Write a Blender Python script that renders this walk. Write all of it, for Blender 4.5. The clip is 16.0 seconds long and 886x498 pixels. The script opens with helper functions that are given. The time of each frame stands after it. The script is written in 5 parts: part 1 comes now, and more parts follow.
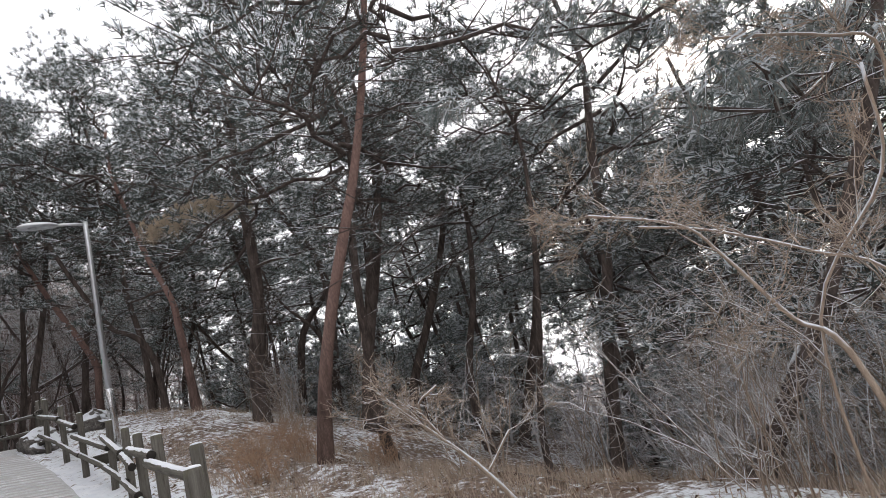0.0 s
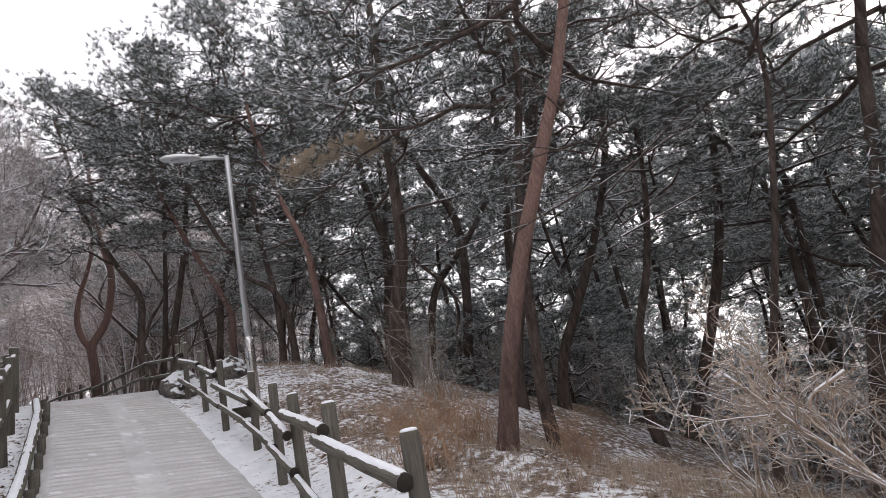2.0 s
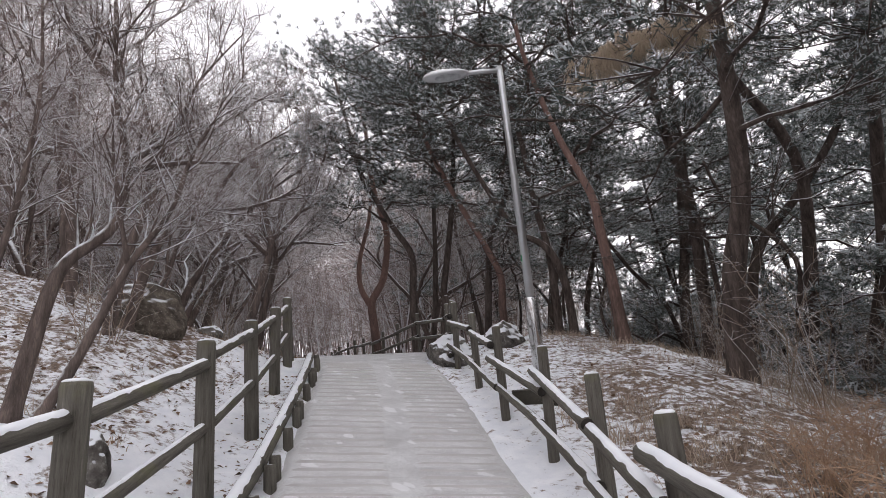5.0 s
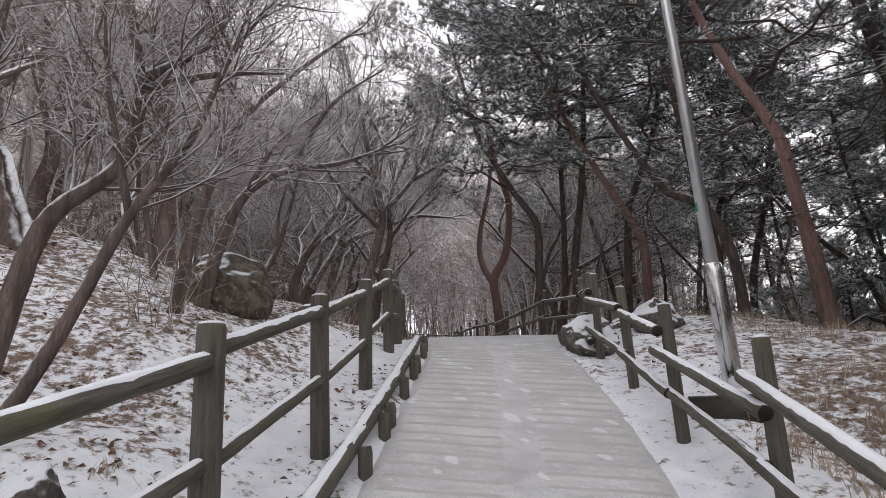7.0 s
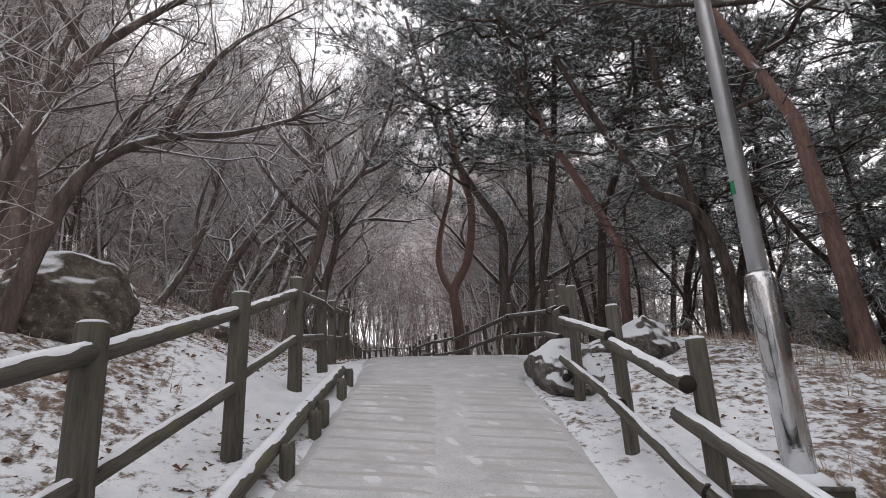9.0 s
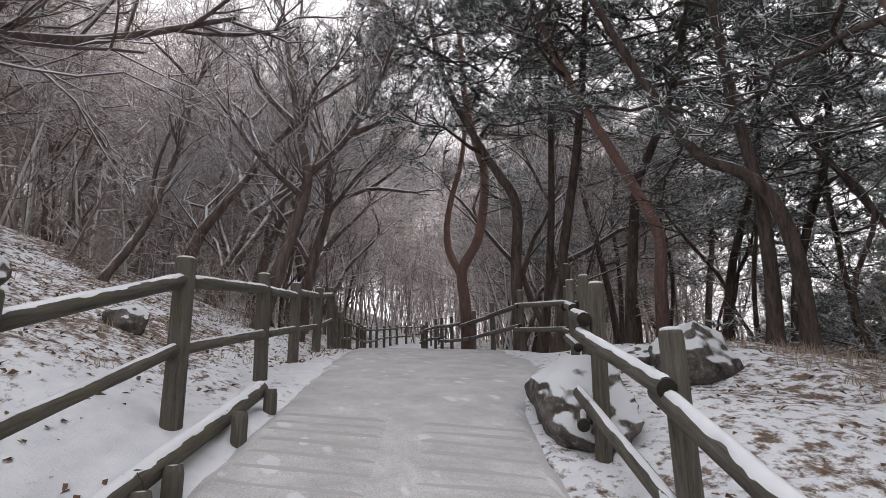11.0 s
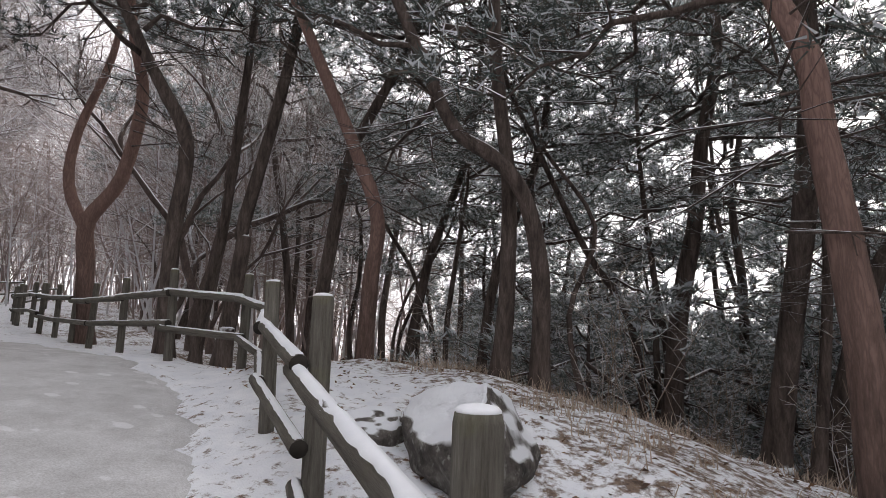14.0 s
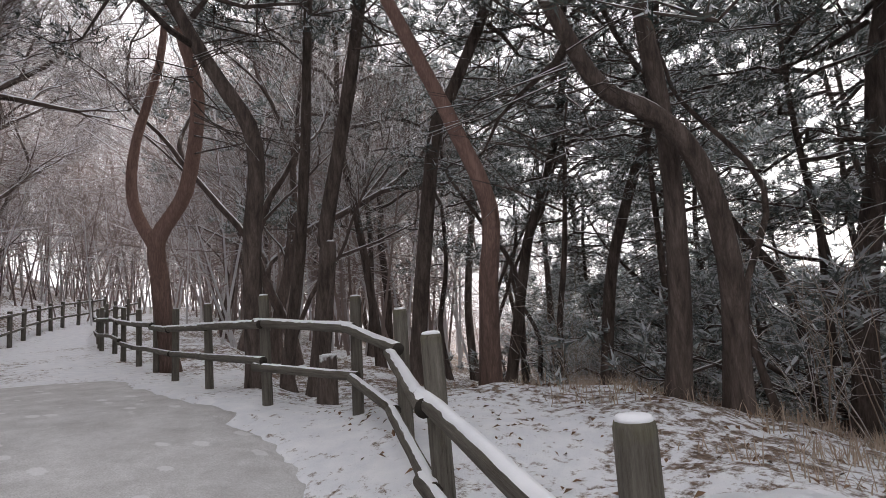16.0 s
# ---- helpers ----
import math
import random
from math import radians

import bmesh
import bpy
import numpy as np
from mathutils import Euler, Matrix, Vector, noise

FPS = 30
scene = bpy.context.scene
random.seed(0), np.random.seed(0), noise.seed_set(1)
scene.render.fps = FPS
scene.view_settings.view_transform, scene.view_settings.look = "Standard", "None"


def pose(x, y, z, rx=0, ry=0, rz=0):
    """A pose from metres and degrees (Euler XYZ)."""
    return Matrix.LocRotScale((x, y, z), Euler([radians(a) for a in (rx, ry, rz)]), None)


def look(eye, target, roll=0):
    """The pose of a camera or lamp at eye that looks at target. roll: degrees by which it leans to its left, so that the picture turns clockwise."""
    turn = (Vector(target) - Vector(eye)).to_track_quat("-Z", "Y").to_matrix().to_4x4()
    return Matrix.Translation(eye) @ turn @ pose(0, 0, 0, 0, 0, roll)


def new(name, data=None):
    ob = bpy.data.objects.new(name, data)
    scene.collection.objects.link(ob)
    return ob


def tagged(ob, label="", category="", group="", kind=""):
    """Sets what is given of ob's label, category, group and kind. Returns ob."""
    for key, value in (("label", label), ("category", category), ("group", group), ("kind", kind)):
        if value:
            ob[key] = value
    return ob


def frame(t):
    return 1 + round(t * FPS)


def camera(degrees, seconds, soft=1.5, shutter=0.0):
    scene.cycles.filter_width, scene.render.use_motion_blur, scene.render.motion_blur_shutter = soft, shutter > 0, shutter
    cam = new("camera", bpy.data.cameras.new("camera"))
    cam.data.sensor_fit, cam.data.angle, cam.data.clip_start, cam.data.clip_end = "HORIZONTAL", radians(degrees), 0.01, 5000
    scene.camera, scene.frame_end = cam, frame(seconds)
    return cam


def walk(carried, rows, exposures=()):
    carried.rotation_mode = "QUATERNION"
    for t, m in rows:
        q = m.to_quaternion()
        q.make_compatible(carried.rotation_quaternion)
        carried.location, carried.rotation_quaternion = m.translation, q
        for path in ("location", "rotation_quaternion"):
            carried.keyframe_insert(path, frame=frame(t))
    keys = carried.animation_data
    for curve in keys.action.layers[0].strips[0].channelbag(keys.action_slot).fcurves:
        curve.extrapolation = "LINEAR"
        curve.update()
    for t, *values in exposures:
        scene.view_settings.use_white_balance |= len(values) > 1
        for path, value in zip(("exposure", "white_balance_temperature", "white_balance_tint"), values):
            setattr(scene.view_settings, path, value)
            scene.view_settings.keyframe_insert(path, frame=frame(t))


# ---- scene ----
cam = camera(75.5, 16.0, 0.5)
SKY, SUN = 0.135, 0.8
EXPOSURES = [(0.0, 0.34, 6700, 11), (2.5, 0.34, 6760, 15), (5.0, 0.32, 6760, 15), (9.0, 0.28, 6800, 13), (11.5, 0.43, 6780, 13), (16.0, 0.58, 6850, 14)]
PATH = [
    (0, (4.37, -1.043, -0.565), (3.738, 0.778, -0.032), -17.3),
    (0.5, (3.908, -0.707, -0.478), (3.251, 1.114, 0.026), -16.0),
    (1, (3.356, -0.381, -0.371), (2.679, 1.434, 0.124), -13.0),
    (1.5, (3.032, -0.161, -0.258), (2.298, 1.639, 0.214), -13.8),
    (2, (2.493, 0.142, -0.155), (1.518, 1.806, 0.372), -12.0),
    (2.5, (2.047, 0.496, -0.06), (0.859, 2.014, 0.475), -11.8),
    (3, (1.626, 0.775, -0.019), (0.168, 2.031, 0.527), -10.0),
    (3.5, (1.183, 0.992, 0.044), (-0.329, 2.202, 0.543), -7.9),
    (4, (0.779, 1.289, 0.116), (-0.788, 2.438, 0.59), -7.2),
    (4.5, (0.404, 1.502, 0.191), (-1.108, 2.713, 0.689), -4.9),
    (5, (0.027, 1.781, 0.33), (-1.581, 2.834, 0.883), -4.9),
    (5.2, (-0.091, 1.822, 0.304), (-1.769, 2.733, 0.897), -3.2),
    (7.3, (-1.864, 2.839, 0.678), (-3.681, 3.502, 1.186), -2.8),
    (7.5, (-1.987, 2.905, 0.72), (-3.802, 3.574, 1.228), -3.1),
    (8, (-2.454, 3.098, 0.785), (-4.265, 3.788, 1.28), -1.6),
    (8.5, (-2.882, 3.431, 0.91), (-4.649, 4.201, 1.443), -3.2),
    (9, (-3.3, 3.723, 1.017), (-5.065, 4.495, 1.554), -2.8),
    (9.2, (-3.484, 3.858, 1.052), (-5.263, 4.601, 1.583), -1.4),
    (11.3, (-5.159, 5.007, 1.606), (-6.975, 5.713, 2.059), -0.5),
    (11.5, (-5.359, 5.095, 1.668), (-7.119, 5.906, 2.164), 1.2),
    (12, (-5.802, 5.361, 1.774), (-7.437, 6.428, 2.209), -0.5),
    (12.5, (-6.204, 5.57, 1.916), (-7.792, 6.719, 2.315), -3.7),
    (13, (-6.671, 5.781, 2.07), (-8.097, 7.127, 2.463), -1.7),
    (13.5, (-7.042, 5.969, 2.174), (-8.323, 7.464, 2.525), -1.0),
    (14, (-7.41, 6.184, 2.266), (-8.551, 7.79, 2.611), 1.1),
    (14.5, (-7.8, 6.232, 2.378), (-8.976, 7.83, 2.628), 2.5),
    (15, (-8.164, 6.406, 2.526), (-9.469, 7.913, 2.692), 0.9),
    (15.5, (-8.583, 6.593, 2.637), (-9.961, 8.029, 2.832), -1.1),
    (16, (-8.872, 6.773, 2.759), (-10.174, 8.27, 3.018), -3.9),
]
walk(cam, [(t, look(eye, target, roll)) for t, eye, target, roll in PATH], EXPOSURES)

# ---- light: a white overcast winter sky ----
world = bpy.data.worlds.new("overcast_sky")
scene.world = world
world.use_nodes = True
wn, wl = world.node_tree.nodes, world.node_tree.links
wn.clear()
sky = wn.new("ShaderNodeTexSky")
sky.sky_type = "NISHITA"
sky.sun_disc = False
sky.sun_elevation, sky.sun_rotation = radians(32), radians(20)
sky.dust_density, sky.air_density = 4.0, 1.0
pale = wn.new("ShaderNodeHueSaturation")
pale.inputs["Saturation"].default_value = 0.28
cloud = wn.new("ShaderNodeMixRGB")
cloud.inputs[0].default_value = 0.7
cloud.inputs[2].default_value = (11.0, 11.2, 11.9, 1)
back = wn.new("ShaderNodeBackground")
back.inputs["Strength"].default_value = SKY
wout = wn.new("ShaderNodeOutputWorld")
wl.new(sky.outputs[0], pale.inputs["Color"])
wl.new(pale.outputs[0], cloud.inputs[1])
wl.new(cloud.outputs[0], back.inputs[0])
wl.new(back.outputs[0], wout.inputs[0])
sun_data = bpy.data.lights.new("sun", "SUN")
sun_data.energy, sun_data.angle, sun_data.color = SUN, radians(25), (1.0, 0.94, 0.87)
sun = new("sun", sun_data)
sun.matrix_world = pose(0, 0, 30, 58, 0, 160)


# ---- materials ----
def material(name, rough=0.8, metal=0.0):
    m = bpy.data.materials.new(name)
    m.use_nodes = True
    n, l = m.node_tree.nodes, m.node_tree.links
    b = n["Principled BSDF"]
    b.inputs["Roughness"].default_value, b.inputs["Metallic"].default_value = rough, metal
    b.inputs["Specular IOR Level"].default_value = 0.25
    return m, n, l, b


def coords(n, l, scale=(1, 1, 1), world_space=False):
    mp = n.new("ShaderNodeMapping")
    mp.inputs["Scale"].default_value = scale
    if world_space:
        l.new(n.new("ShaderNodeNewGeometry").outputs["Position"], mp.inputs[0])
    else:
        l.new(n.new("ShaderNodeTexCoord").outputs["Object"], mp.inputs[0])
    return mp.outputs[0]


def noise_of(n, l, vec, scale, detail=4, rough=0.6):
    t = n.new("ShaderNodeTexNoise")
    t.inputs["Scale"].default_value, t.inputs["Detail"].default_value, t.inputs["Roughness"].default_value = scale, detail, rough
    l.new(vec, t.inputs["Vector"])
    return t.outputs["Fac"]


def ramp(n, l, fac, stops):
    r = n.new("ShaderNodeValToRGB")
    while len(r.color_ramp.elements) < len(stops):
        r.color_ramp.elements.new(0.5)
    for e, (p, c) in zip(r.color_ramp.elements, stops):
        e.position, e.color = p, (*c, 1) if len(c) == 3 else c
    l.new(fac, r.inputs[0])
    return r.outputs[0]


def mix(n, l, fac, a, b, kind="MIX"):
    m = n.new("ShaderNodeMixRGB")
    m.blend_type = kind
    for s, v in ((0, fac), (1, a), (2, b)):
        if isinstance(v, (int, float)):
            m.inputs[s].default_value = v
        elif isinstance(v, tuple):
            m.inputs[s].default_value = (*v, 1)
        else:
            l.new(v, m.inputs[s])
    return m.outputs[0]


def math_of(n, l, op, a, b=0.0):
    m = n.new("ShaderNodeMath")
    m.operation = op
    for s, v in ((0, a), (1, b)):
        if isinstance(v, (int, float)):
            m.inputs[s].default_value = v
        else:
            l.new(v, m.inputs[s])
    return m.outputs[0]


def bump(n, l, b, height, strength=0.4, dist=0.02):
    k = n.new("ShaderNodeBump")
    k.inputs["Strength"].default_value, k.inputs["Distance"].default_value = strength, dist
    l.new(height, k.inputs["Height"])
    l.new(k.outputs[0], b.inputs["Normal"])


def upward(n, l, vec, low, high, spread=0.35, scale=9):
    """How much snow lies: the surface's upward turn, broken up by noise."""
    sep = n.new("ShaderNodeSeparateXYZ")
    l.new(n.new("ShaderNodeNewGeometry").outputs["Normal"], sep.inputs[0])
    broken = math_of(n, l, "MULTIPLY", math_of(n, l, "SUBTRACT", noise_of(n, l, vec, scale, 5), 0.5), spread * 2)
    s = math_of(n, l, "MULTIPLY", math_of(n, l, "ADD", math_of(n, l, "ADD", sep.outputs[2], broken), 1.0), 0.5)
    return ramp(n, l, s, [(low * 0.5 + 0.5, (0, 0, 0)), (high * 0.5 + 0.5, (1, 1, 1))])


SNOW = (0.84, 0.87, 0.91)


def bark(name, dark, light, red=None, snow=(0.6, 0.8), scale=1.0):
    m, n, l, b = material(name, 0.9)
    v = coords(n, l, (1, 1, 0.15))
    plates = n.new("ShaderNodeTexVoronoi")
    plates.feature = "DISTANCE_TO_EDGE"
    plates.inputs["Scale"].default_value = 24 * scale
    wob = n.new("ShaderNodeTexNoise")
    wob.inputs["Scale"].default_value, wob.inputs["Detail"].default_value = 9, 6
    l.new(v, wob.inputs["Vector"])
    l.new(mix(n, l, 0.3, v, wob.outputs["Color"]), plates.inputs["Vector"])
    crack = ramp(n, l, plates.outputs[0], [(0.0, (0.62, 0.62, 0.62)), (0.22, (1, 1, 1))])
    tone = ramp(n, l, noise_of(n, l, v, 11, 8, 0.7), [(0.36, dark), (0.66, light)])
    if red:
        sep = n.new("ShaderNodeSeparateXYZ")
        l.new(n.new("ShaderNodeTexCoord").outputs["Object"], sep.inputs[0])
        high = ramp(n, l, math_of(n, l, "MULTIPLY", sep.outputs[2], 0.2), [(0.08, (0, 0, 0)), (0.55, (1, 1, 1))])
        tone = mix(n, l, high, tone, mix(n, l, noise_of(n, l, v, 9), red, tuple(c * 0.55 for c in red)))
    # bark tone, darker along the edges of the plates
    cracked = mix(n, l, crack, tuple(c * 0.7 for c in dark), tone)
    lying = upward(n, l, coords(n, l), *snow)
    l.new(mix(n, l, lying, cracked, SNOW), b.inputs["Base Color"])
    bump(n, l, b, mix(n, l, 0.4, crack, noise_of(n, l, v, 40)), 0.7, 0.02)
    return m


def timber(name="weathered_timber"):
    m, n, l, b = material(name, 0.85)
    v = coords(n, l, (1, 1, 0.07))
    info = n.new("ShaderNodeObjectInfo")
    off = n.new("ShaderNodeVectorMath")
    off.operation = "ADD"
    l.new(v, off.inputs[0])
    l.new(info.outputs["Random"], off.inputs[1])
    grain = noise_of(n, l, off.outputs[0], 46, 9, 0.78)
    tone = ramp(n, l, grain, [(0.3, (0.028, 0.025, 0.02)), (0.44, (0.105, 0.096, 0.082)), (0.58, (0.155, 0.145, 0.125)), (0.78, (0.29, 0.27, 0.24))])
    sep = n.new("ShaderNodeSeparateXYZ")
    l.new(n.new("ShaderNodeTexCoord").outputs["Object"], sep.inputs[0])
    moss = ramp(n, l, noise_of(n, l, coords(n, l), 3.2, 5), [(0.54, (0, 0, 0)), (0.76, (0.8, 0.8, 0.8))])
    tone = mix(n, l, moss, tone, (0.155, 0.155, 0.075))
    tone = mix(n, l, math_of(n, l, "MULTIPLY", info.outputs["Random"], 0.35), tone, (0.07, 0.062, 0.052))
    lying = upward(n, l, coords(n, l), 0.85, 0.98, 0.1, 30)
    l.new(mix(n, l, lying, tone, SNOW), b.inputs["Base Color"])
    bump(n, l, b, grain, 0.9, 0.012)
    return m


def snow_mat(name="fresh_snow", dirty=0.0):
    m, n, l, b = material(name, 0.75)
    v = coords(n, l, world_space=True)
    tone = ramp(n, l, noise_of(n, l, v, 3, 6), [(0.3, (0.76, 0.79, 0.84)), (0.7, (0.88, 0.90, 0.93))])
    if dirty:
        tone = mix(n, l, ramp(n, l, noise_of(n, l, v, 14, 6), [(0.5, (0, 0, 0)), (0.75, (dirty, dirty, dirty))]), tone, (0.25, 0.21, 0.17))
    l.new(tone, b.inputs["Base Color"])
    b.inputs["Subsurface Weight"].default_value = 0.0
    bump(n, l, b, noise_of(n, l, v, 45, 6, 0.7), 0.35, 0.015)
    return m


def ground_mat():
    m, n, l, b = material("snowy_leaf_litter", 0.9)
    v = coords(n, l, world_space=True)
    fine = noise_of(n, l, v, 9, 8, 0.72)
    wide = noise_of(n, l, v, 0.55, 4)
    attr = n.new("ShaderNodeAttribute")
    attr.attribute_name = "litter"
    litter = ramp(n, l, noise_of(n, l, v, 26, 6, 0.75), [(0.3, (0.06, 0.044, 0.036)), (0.5, (0.18, 0.13, 0.10)), (0.72, (0.31, 0.235, 0.185))])
    cover = math_of(n, l, "ADD", math_of(n, l, "ADD", fine, math_of(n, l, "MULTIPLY", wide, 0.5)), math_of(n, l, "MULTIPLY", attr.outputs["Fac"], 0.42))
    bare = ramp(n, l, cover, [(0.82, (0, 0, 0)), (0.93, (1, 1, 1))])
    white = ramp(n, l, noise_of(n, l, v, 5, 5), [(0.3, (0.74, 0.77, 0.82)), (0.7, (0.88, 0.9, 0.93))])
    l.new(mix(n, l, bare, white, litter), b.inputs["Base Color"])
    bump(n, l, b, mix(n, l, 0.5, fine, noise_of(n, l, v, 60, 4)), 0.6, 0.04)
    return m


def path_mat():
    m, n, l, b = material("packed_snow_on_concrete", 0.6)
    v = coords(n, l, world_space=True)
    base = ramp(n, l, noise_of(n, l, v, 2.3, 9, 0.74), [(0.3, (0.45, 0.452, 0.455)), (0.52, (0.61, 0.617, 0.622)), (0.72, (0.77, 0.78, 0.79))])
    speck = ramp(n, l, noise_of(n, l, v, 90, 4), [(0.35, (0.75, 0.74, 0.73)), (0.6, (1, 1, 1))])
    wob = n.new("ShaderNodeTexNoise")
    wob.inputs["Scale"].default_value, wob.inputs["Detail"].default_value = 9, 4
    l.new(v, wob.inputs["Vector"])
    cell = n.new("ShaderNodeTexVoronoi")
    cell.inputs["Scale"].default_value = 4.2
    turned = n.new("ShaderNodeMapping")
    turned.inputs["Rotation"].default_value, turned.inputs["Scale"].default_value = (0, 0, radians(25.2)), (0.75, 1.5, 0.2)
    l.new(mix(n, l, 0.05, v, wob.outputs["Color"]), turned.inputs[0])
    l.new(turned.outputs[0], cell.inputs["Vector"])
    pick = n.new("ShaderNodeSeparateXYZ")
    l.new(cell.outputs["Color"], pick.inputs[0])
    size = math_of(n, l, "MULTIPLY", math_of(n, l, "SUBTRACT", pick.outputs[0], 0.34), 0.6)
    prints = ramp(n, l, math_of(n, l, "ADD", math_of(n, l, "SUBTRACT", size, cell.outputs["Distance"]), math_of(n, l, "MULTIPLY", math_of(n, l, "SUBTRACT", noise_of(n, l, v, 16, 5), 0.5), 0.35)), [(0.0, (0, 0, 0)), (0.07, (1, 1, 1))])
    tone = mix(n, l, 1.0, base, speck, "MULTIPLY")
    tone = mix(n, l, math_of(n, l, "MULTIPLY", prints, 0.5), tone, (0.86, 0.87, 0.89))
    lying = upward(n, l, v, 0.72, 0.92, 0.12, 20)
    l.new(mix(n, l, lying, (0.46, 0.45, 0.44), tone), b.inputs["Base Color"])
    bump(n, l, b, noise_of(n, l, v, 55, 6, 0.7), 0.3, 0.012)
    return m


def plain(name, colour, rough=0.6, metal=0.0, vary=0.25, scale=12, emit=None):
    m, n, l, b = material(name, rough, metal)
    v = coords(n, l)
    lo = tuple(c * (1 - vary) for c in colour)
    hi = tuple(min(1, c * (1 + vary)) for c in colour)
    l.new(ramp(n, l, noise_of(n, l, v, scale, 6), [(0.3, lo), (0.7, hi)]), b.inputs["Base Color"])
    bump(n, l, b, noise_of(n, l, v, scale * 4, 4), 0.2, 0.01)
    return m


def leafy(name, stops, rough=0.7, through_light=0.0):
    """For blades and needles: the tone changes from blade to blade."""
    m, n, l, b = material(name, rough)
    g = n.new("ShaderNodeNewGeometry")
    k = len(stops) - 1
    tone = ramp(n, l, g.outputs["Random Per Island"], [(i / k, c) for i, c in enumerate(stops)])
    wide = noise_of(n, l, coords(n, l, world_space=True), 0.8, 3)
    tone = mix(n, l, wide, mix(n, l, 0.25, tone, (0.02, 0.02, 0.02)), tone)
    l.new(tone, b.inputs["Base Color"])
    if through_light:
        tr, mx = n.new("ShaderNodeBsdfTranslucent"), n.new("ShaderNodeMixShader")
        l.new(tone, tr.inputs["Color"])
        mx.inputs[0].default_value = through_light
        l.new(b.outputs[0], mx.inputs[1])
        l.new(tr.outputs[0], mx.inputs[2])
        l.new(mx.outputs[0], n["Material Output"].inputs["Surface"])
    return m


def rock_mat(name="lichened_rock", low=0.42, tint=(1, 1, 1)):
    m, n, l, b = material(name, 0.9)
    v = coords(n, l)
    tone = ramp(n, l, noise_of(n, l, v, 5, 10, 0.75), [(0.34, (0.035, 0.032, 0.03)), (0.5, (0.12, 0.108, 0.098)), (0.66, (0.25, 0.235, 0.215))])
    lichen = ramp(n, l, noise_of(n, l, v, 21, 8, 0.7), [(0.55, (0, 0, 0)), (0.66, (0.75, 0.75, 0.75))])
    tone = mix(n, l, 1.0, mix(n, l, lichen, tone, (0.36, 0.37, 0.34)), tint, "MULTIPLY")
    lying = upward(n, l, v, low, low + 0.14, 0.07, 9)
    l.new(mix(n, l, lying, tone, SNOW), b.inputs["Base Color"])
    bump(n, l, b, noise_of(n, l, v, 12, 8, 0.75), 0.8, 0.05)
    return m


M_TIMBER = timber()
M_SNOW = snow_mat()
M_GROUND = ground_mat()
M_PATH = path_mat()
M_PINE = bark("pine_bark", (0.045, 0.034, 0.03), (0.168, 0.134, 0.118), None)
M_REDPINE = bark("red_pine_bark", (0.055, 0.038, 0.033), (0.21, 0.14, 0.118), (0.33, 0.21, 0.18))
M_BARE = bark("smooth_bark", (0.07, 0.055, 0.05), (0.22, 0.17, 0.15), None, (0.3, 0.55), 1.6)
M_TWIG = plain("twig_bark", (0.085, 0.06, 0.05), 0.85, vary=0.4)
M_NEEDLE = leafy("pine_needles", [(0.05, 0.068, 0.063), (0.085, 0.108, 0.10), (0.135, 0.158, 0.148), (0.15, 0.12, 0.095)], 0.7, 0.35)
M_NEEDLESNOW = leafy("snow_on_needles", [(0.52, 0.57, 0.60), (0.70, 0.75, 0.79), (0.86, 0.89, 0.92)], 0.7, 0.4)
M_FROSTED = leafy("frosted_needles", [(0.12, 0.15, 0.145), (0.20, 0.235, 0.225), (0.33, 0.365, 0.355), (0.24, 0.20, 0.17)], 0.7, 0.35)
M_DEADNEEDLE = leafy("withered_needles", [(0.50, 0.40, 0.29), (0.62, 0.52, 0.40), (0.42, 0.32, 0.23)], 0.7, 0.3)
M_GRASS = leafy("dry_grass", [(0.34, 0.265, 0.205), (0.48, 0.385, 0.305), (0.60, 0.50, 0.41), (0.42, 0.31, 0.24)], 0.7, 0.3)
M_RUST = leafy("rusty_dry_shrub", [(0.40, 0.25, 0.165), (0.50, 0.335, 0.225), (0.34, 0.22, 0.15)])
M_LEAF = leafy("fallen_leaves", [(0.10, 0.055, 0.032), (0.19, 0.11, 0.065), (0.27, 0.17, 0.11), (0.06, 0.036, 0.025)])
M_ROCK, M_ROCKBARE = rock_mat(), rock_mat("dark_bare_rock", 0.62, (0.95, 0.88, 0.8))
M_STEEL = plain("galvanised_steel", (0.55, 0.56, 0.57), 0.32, 0.9, 0.08, 6)
M_POLISHED = plain("polished_steel", (0.62, 0.62, 0.62), 0.14, 1.0, 0.06, 5)
M_DARK = plain("dark_end_grain", (0.03, 0.026, 0.022), 0.9)
M_GREEN = plain("green_tape", (0.02, 0.24, 0.10), 0.5)
M_PLAQUE = plain("dark_plaque", (0.05, 0.045, 0.035), 0.6)
M_LENS = plain("lamp_glass", (0.45, 0.47, 0.48), 0.15)


# ---- mesh helpers ----
def mesh_from(name, verts, faces, mat, smooth=True):
    me = bpy.data.meshes.new(name)
    me.from_pydata([tuple(v) for v in verts], [], [tuple(f) for f in faces])
    me.materials.append(mat)
    if smooth:
        me.polygons.foreach_set("use_smooth", [True] * len(me.polygons))
    me.update()
    return me


def tri_mesh(name, verts, mat):
    """Loose triangles, three vertices each (a numpy array of 3n rows)."""
    n = len(verts) // 3
    me = bpy.data.meshes.new(name)
    me.vertices.add(3 * n)
    me.vertices.foreach_set("co", np.asarray(verts, dtype=np.float32).ravel())
    me.loops.add(3 * n)
    me.loops.foreach_set("vertex_index", np.arange(3 * n, dtype=np.int32))
    me.polygons.add(n)
    me.polygons.foreach_set("loop_start", np.arange(0, 3 * n, 3, dtype=np.int32))
    me.materials.append(mat)
    me.update(calc_edges=True)
    return me


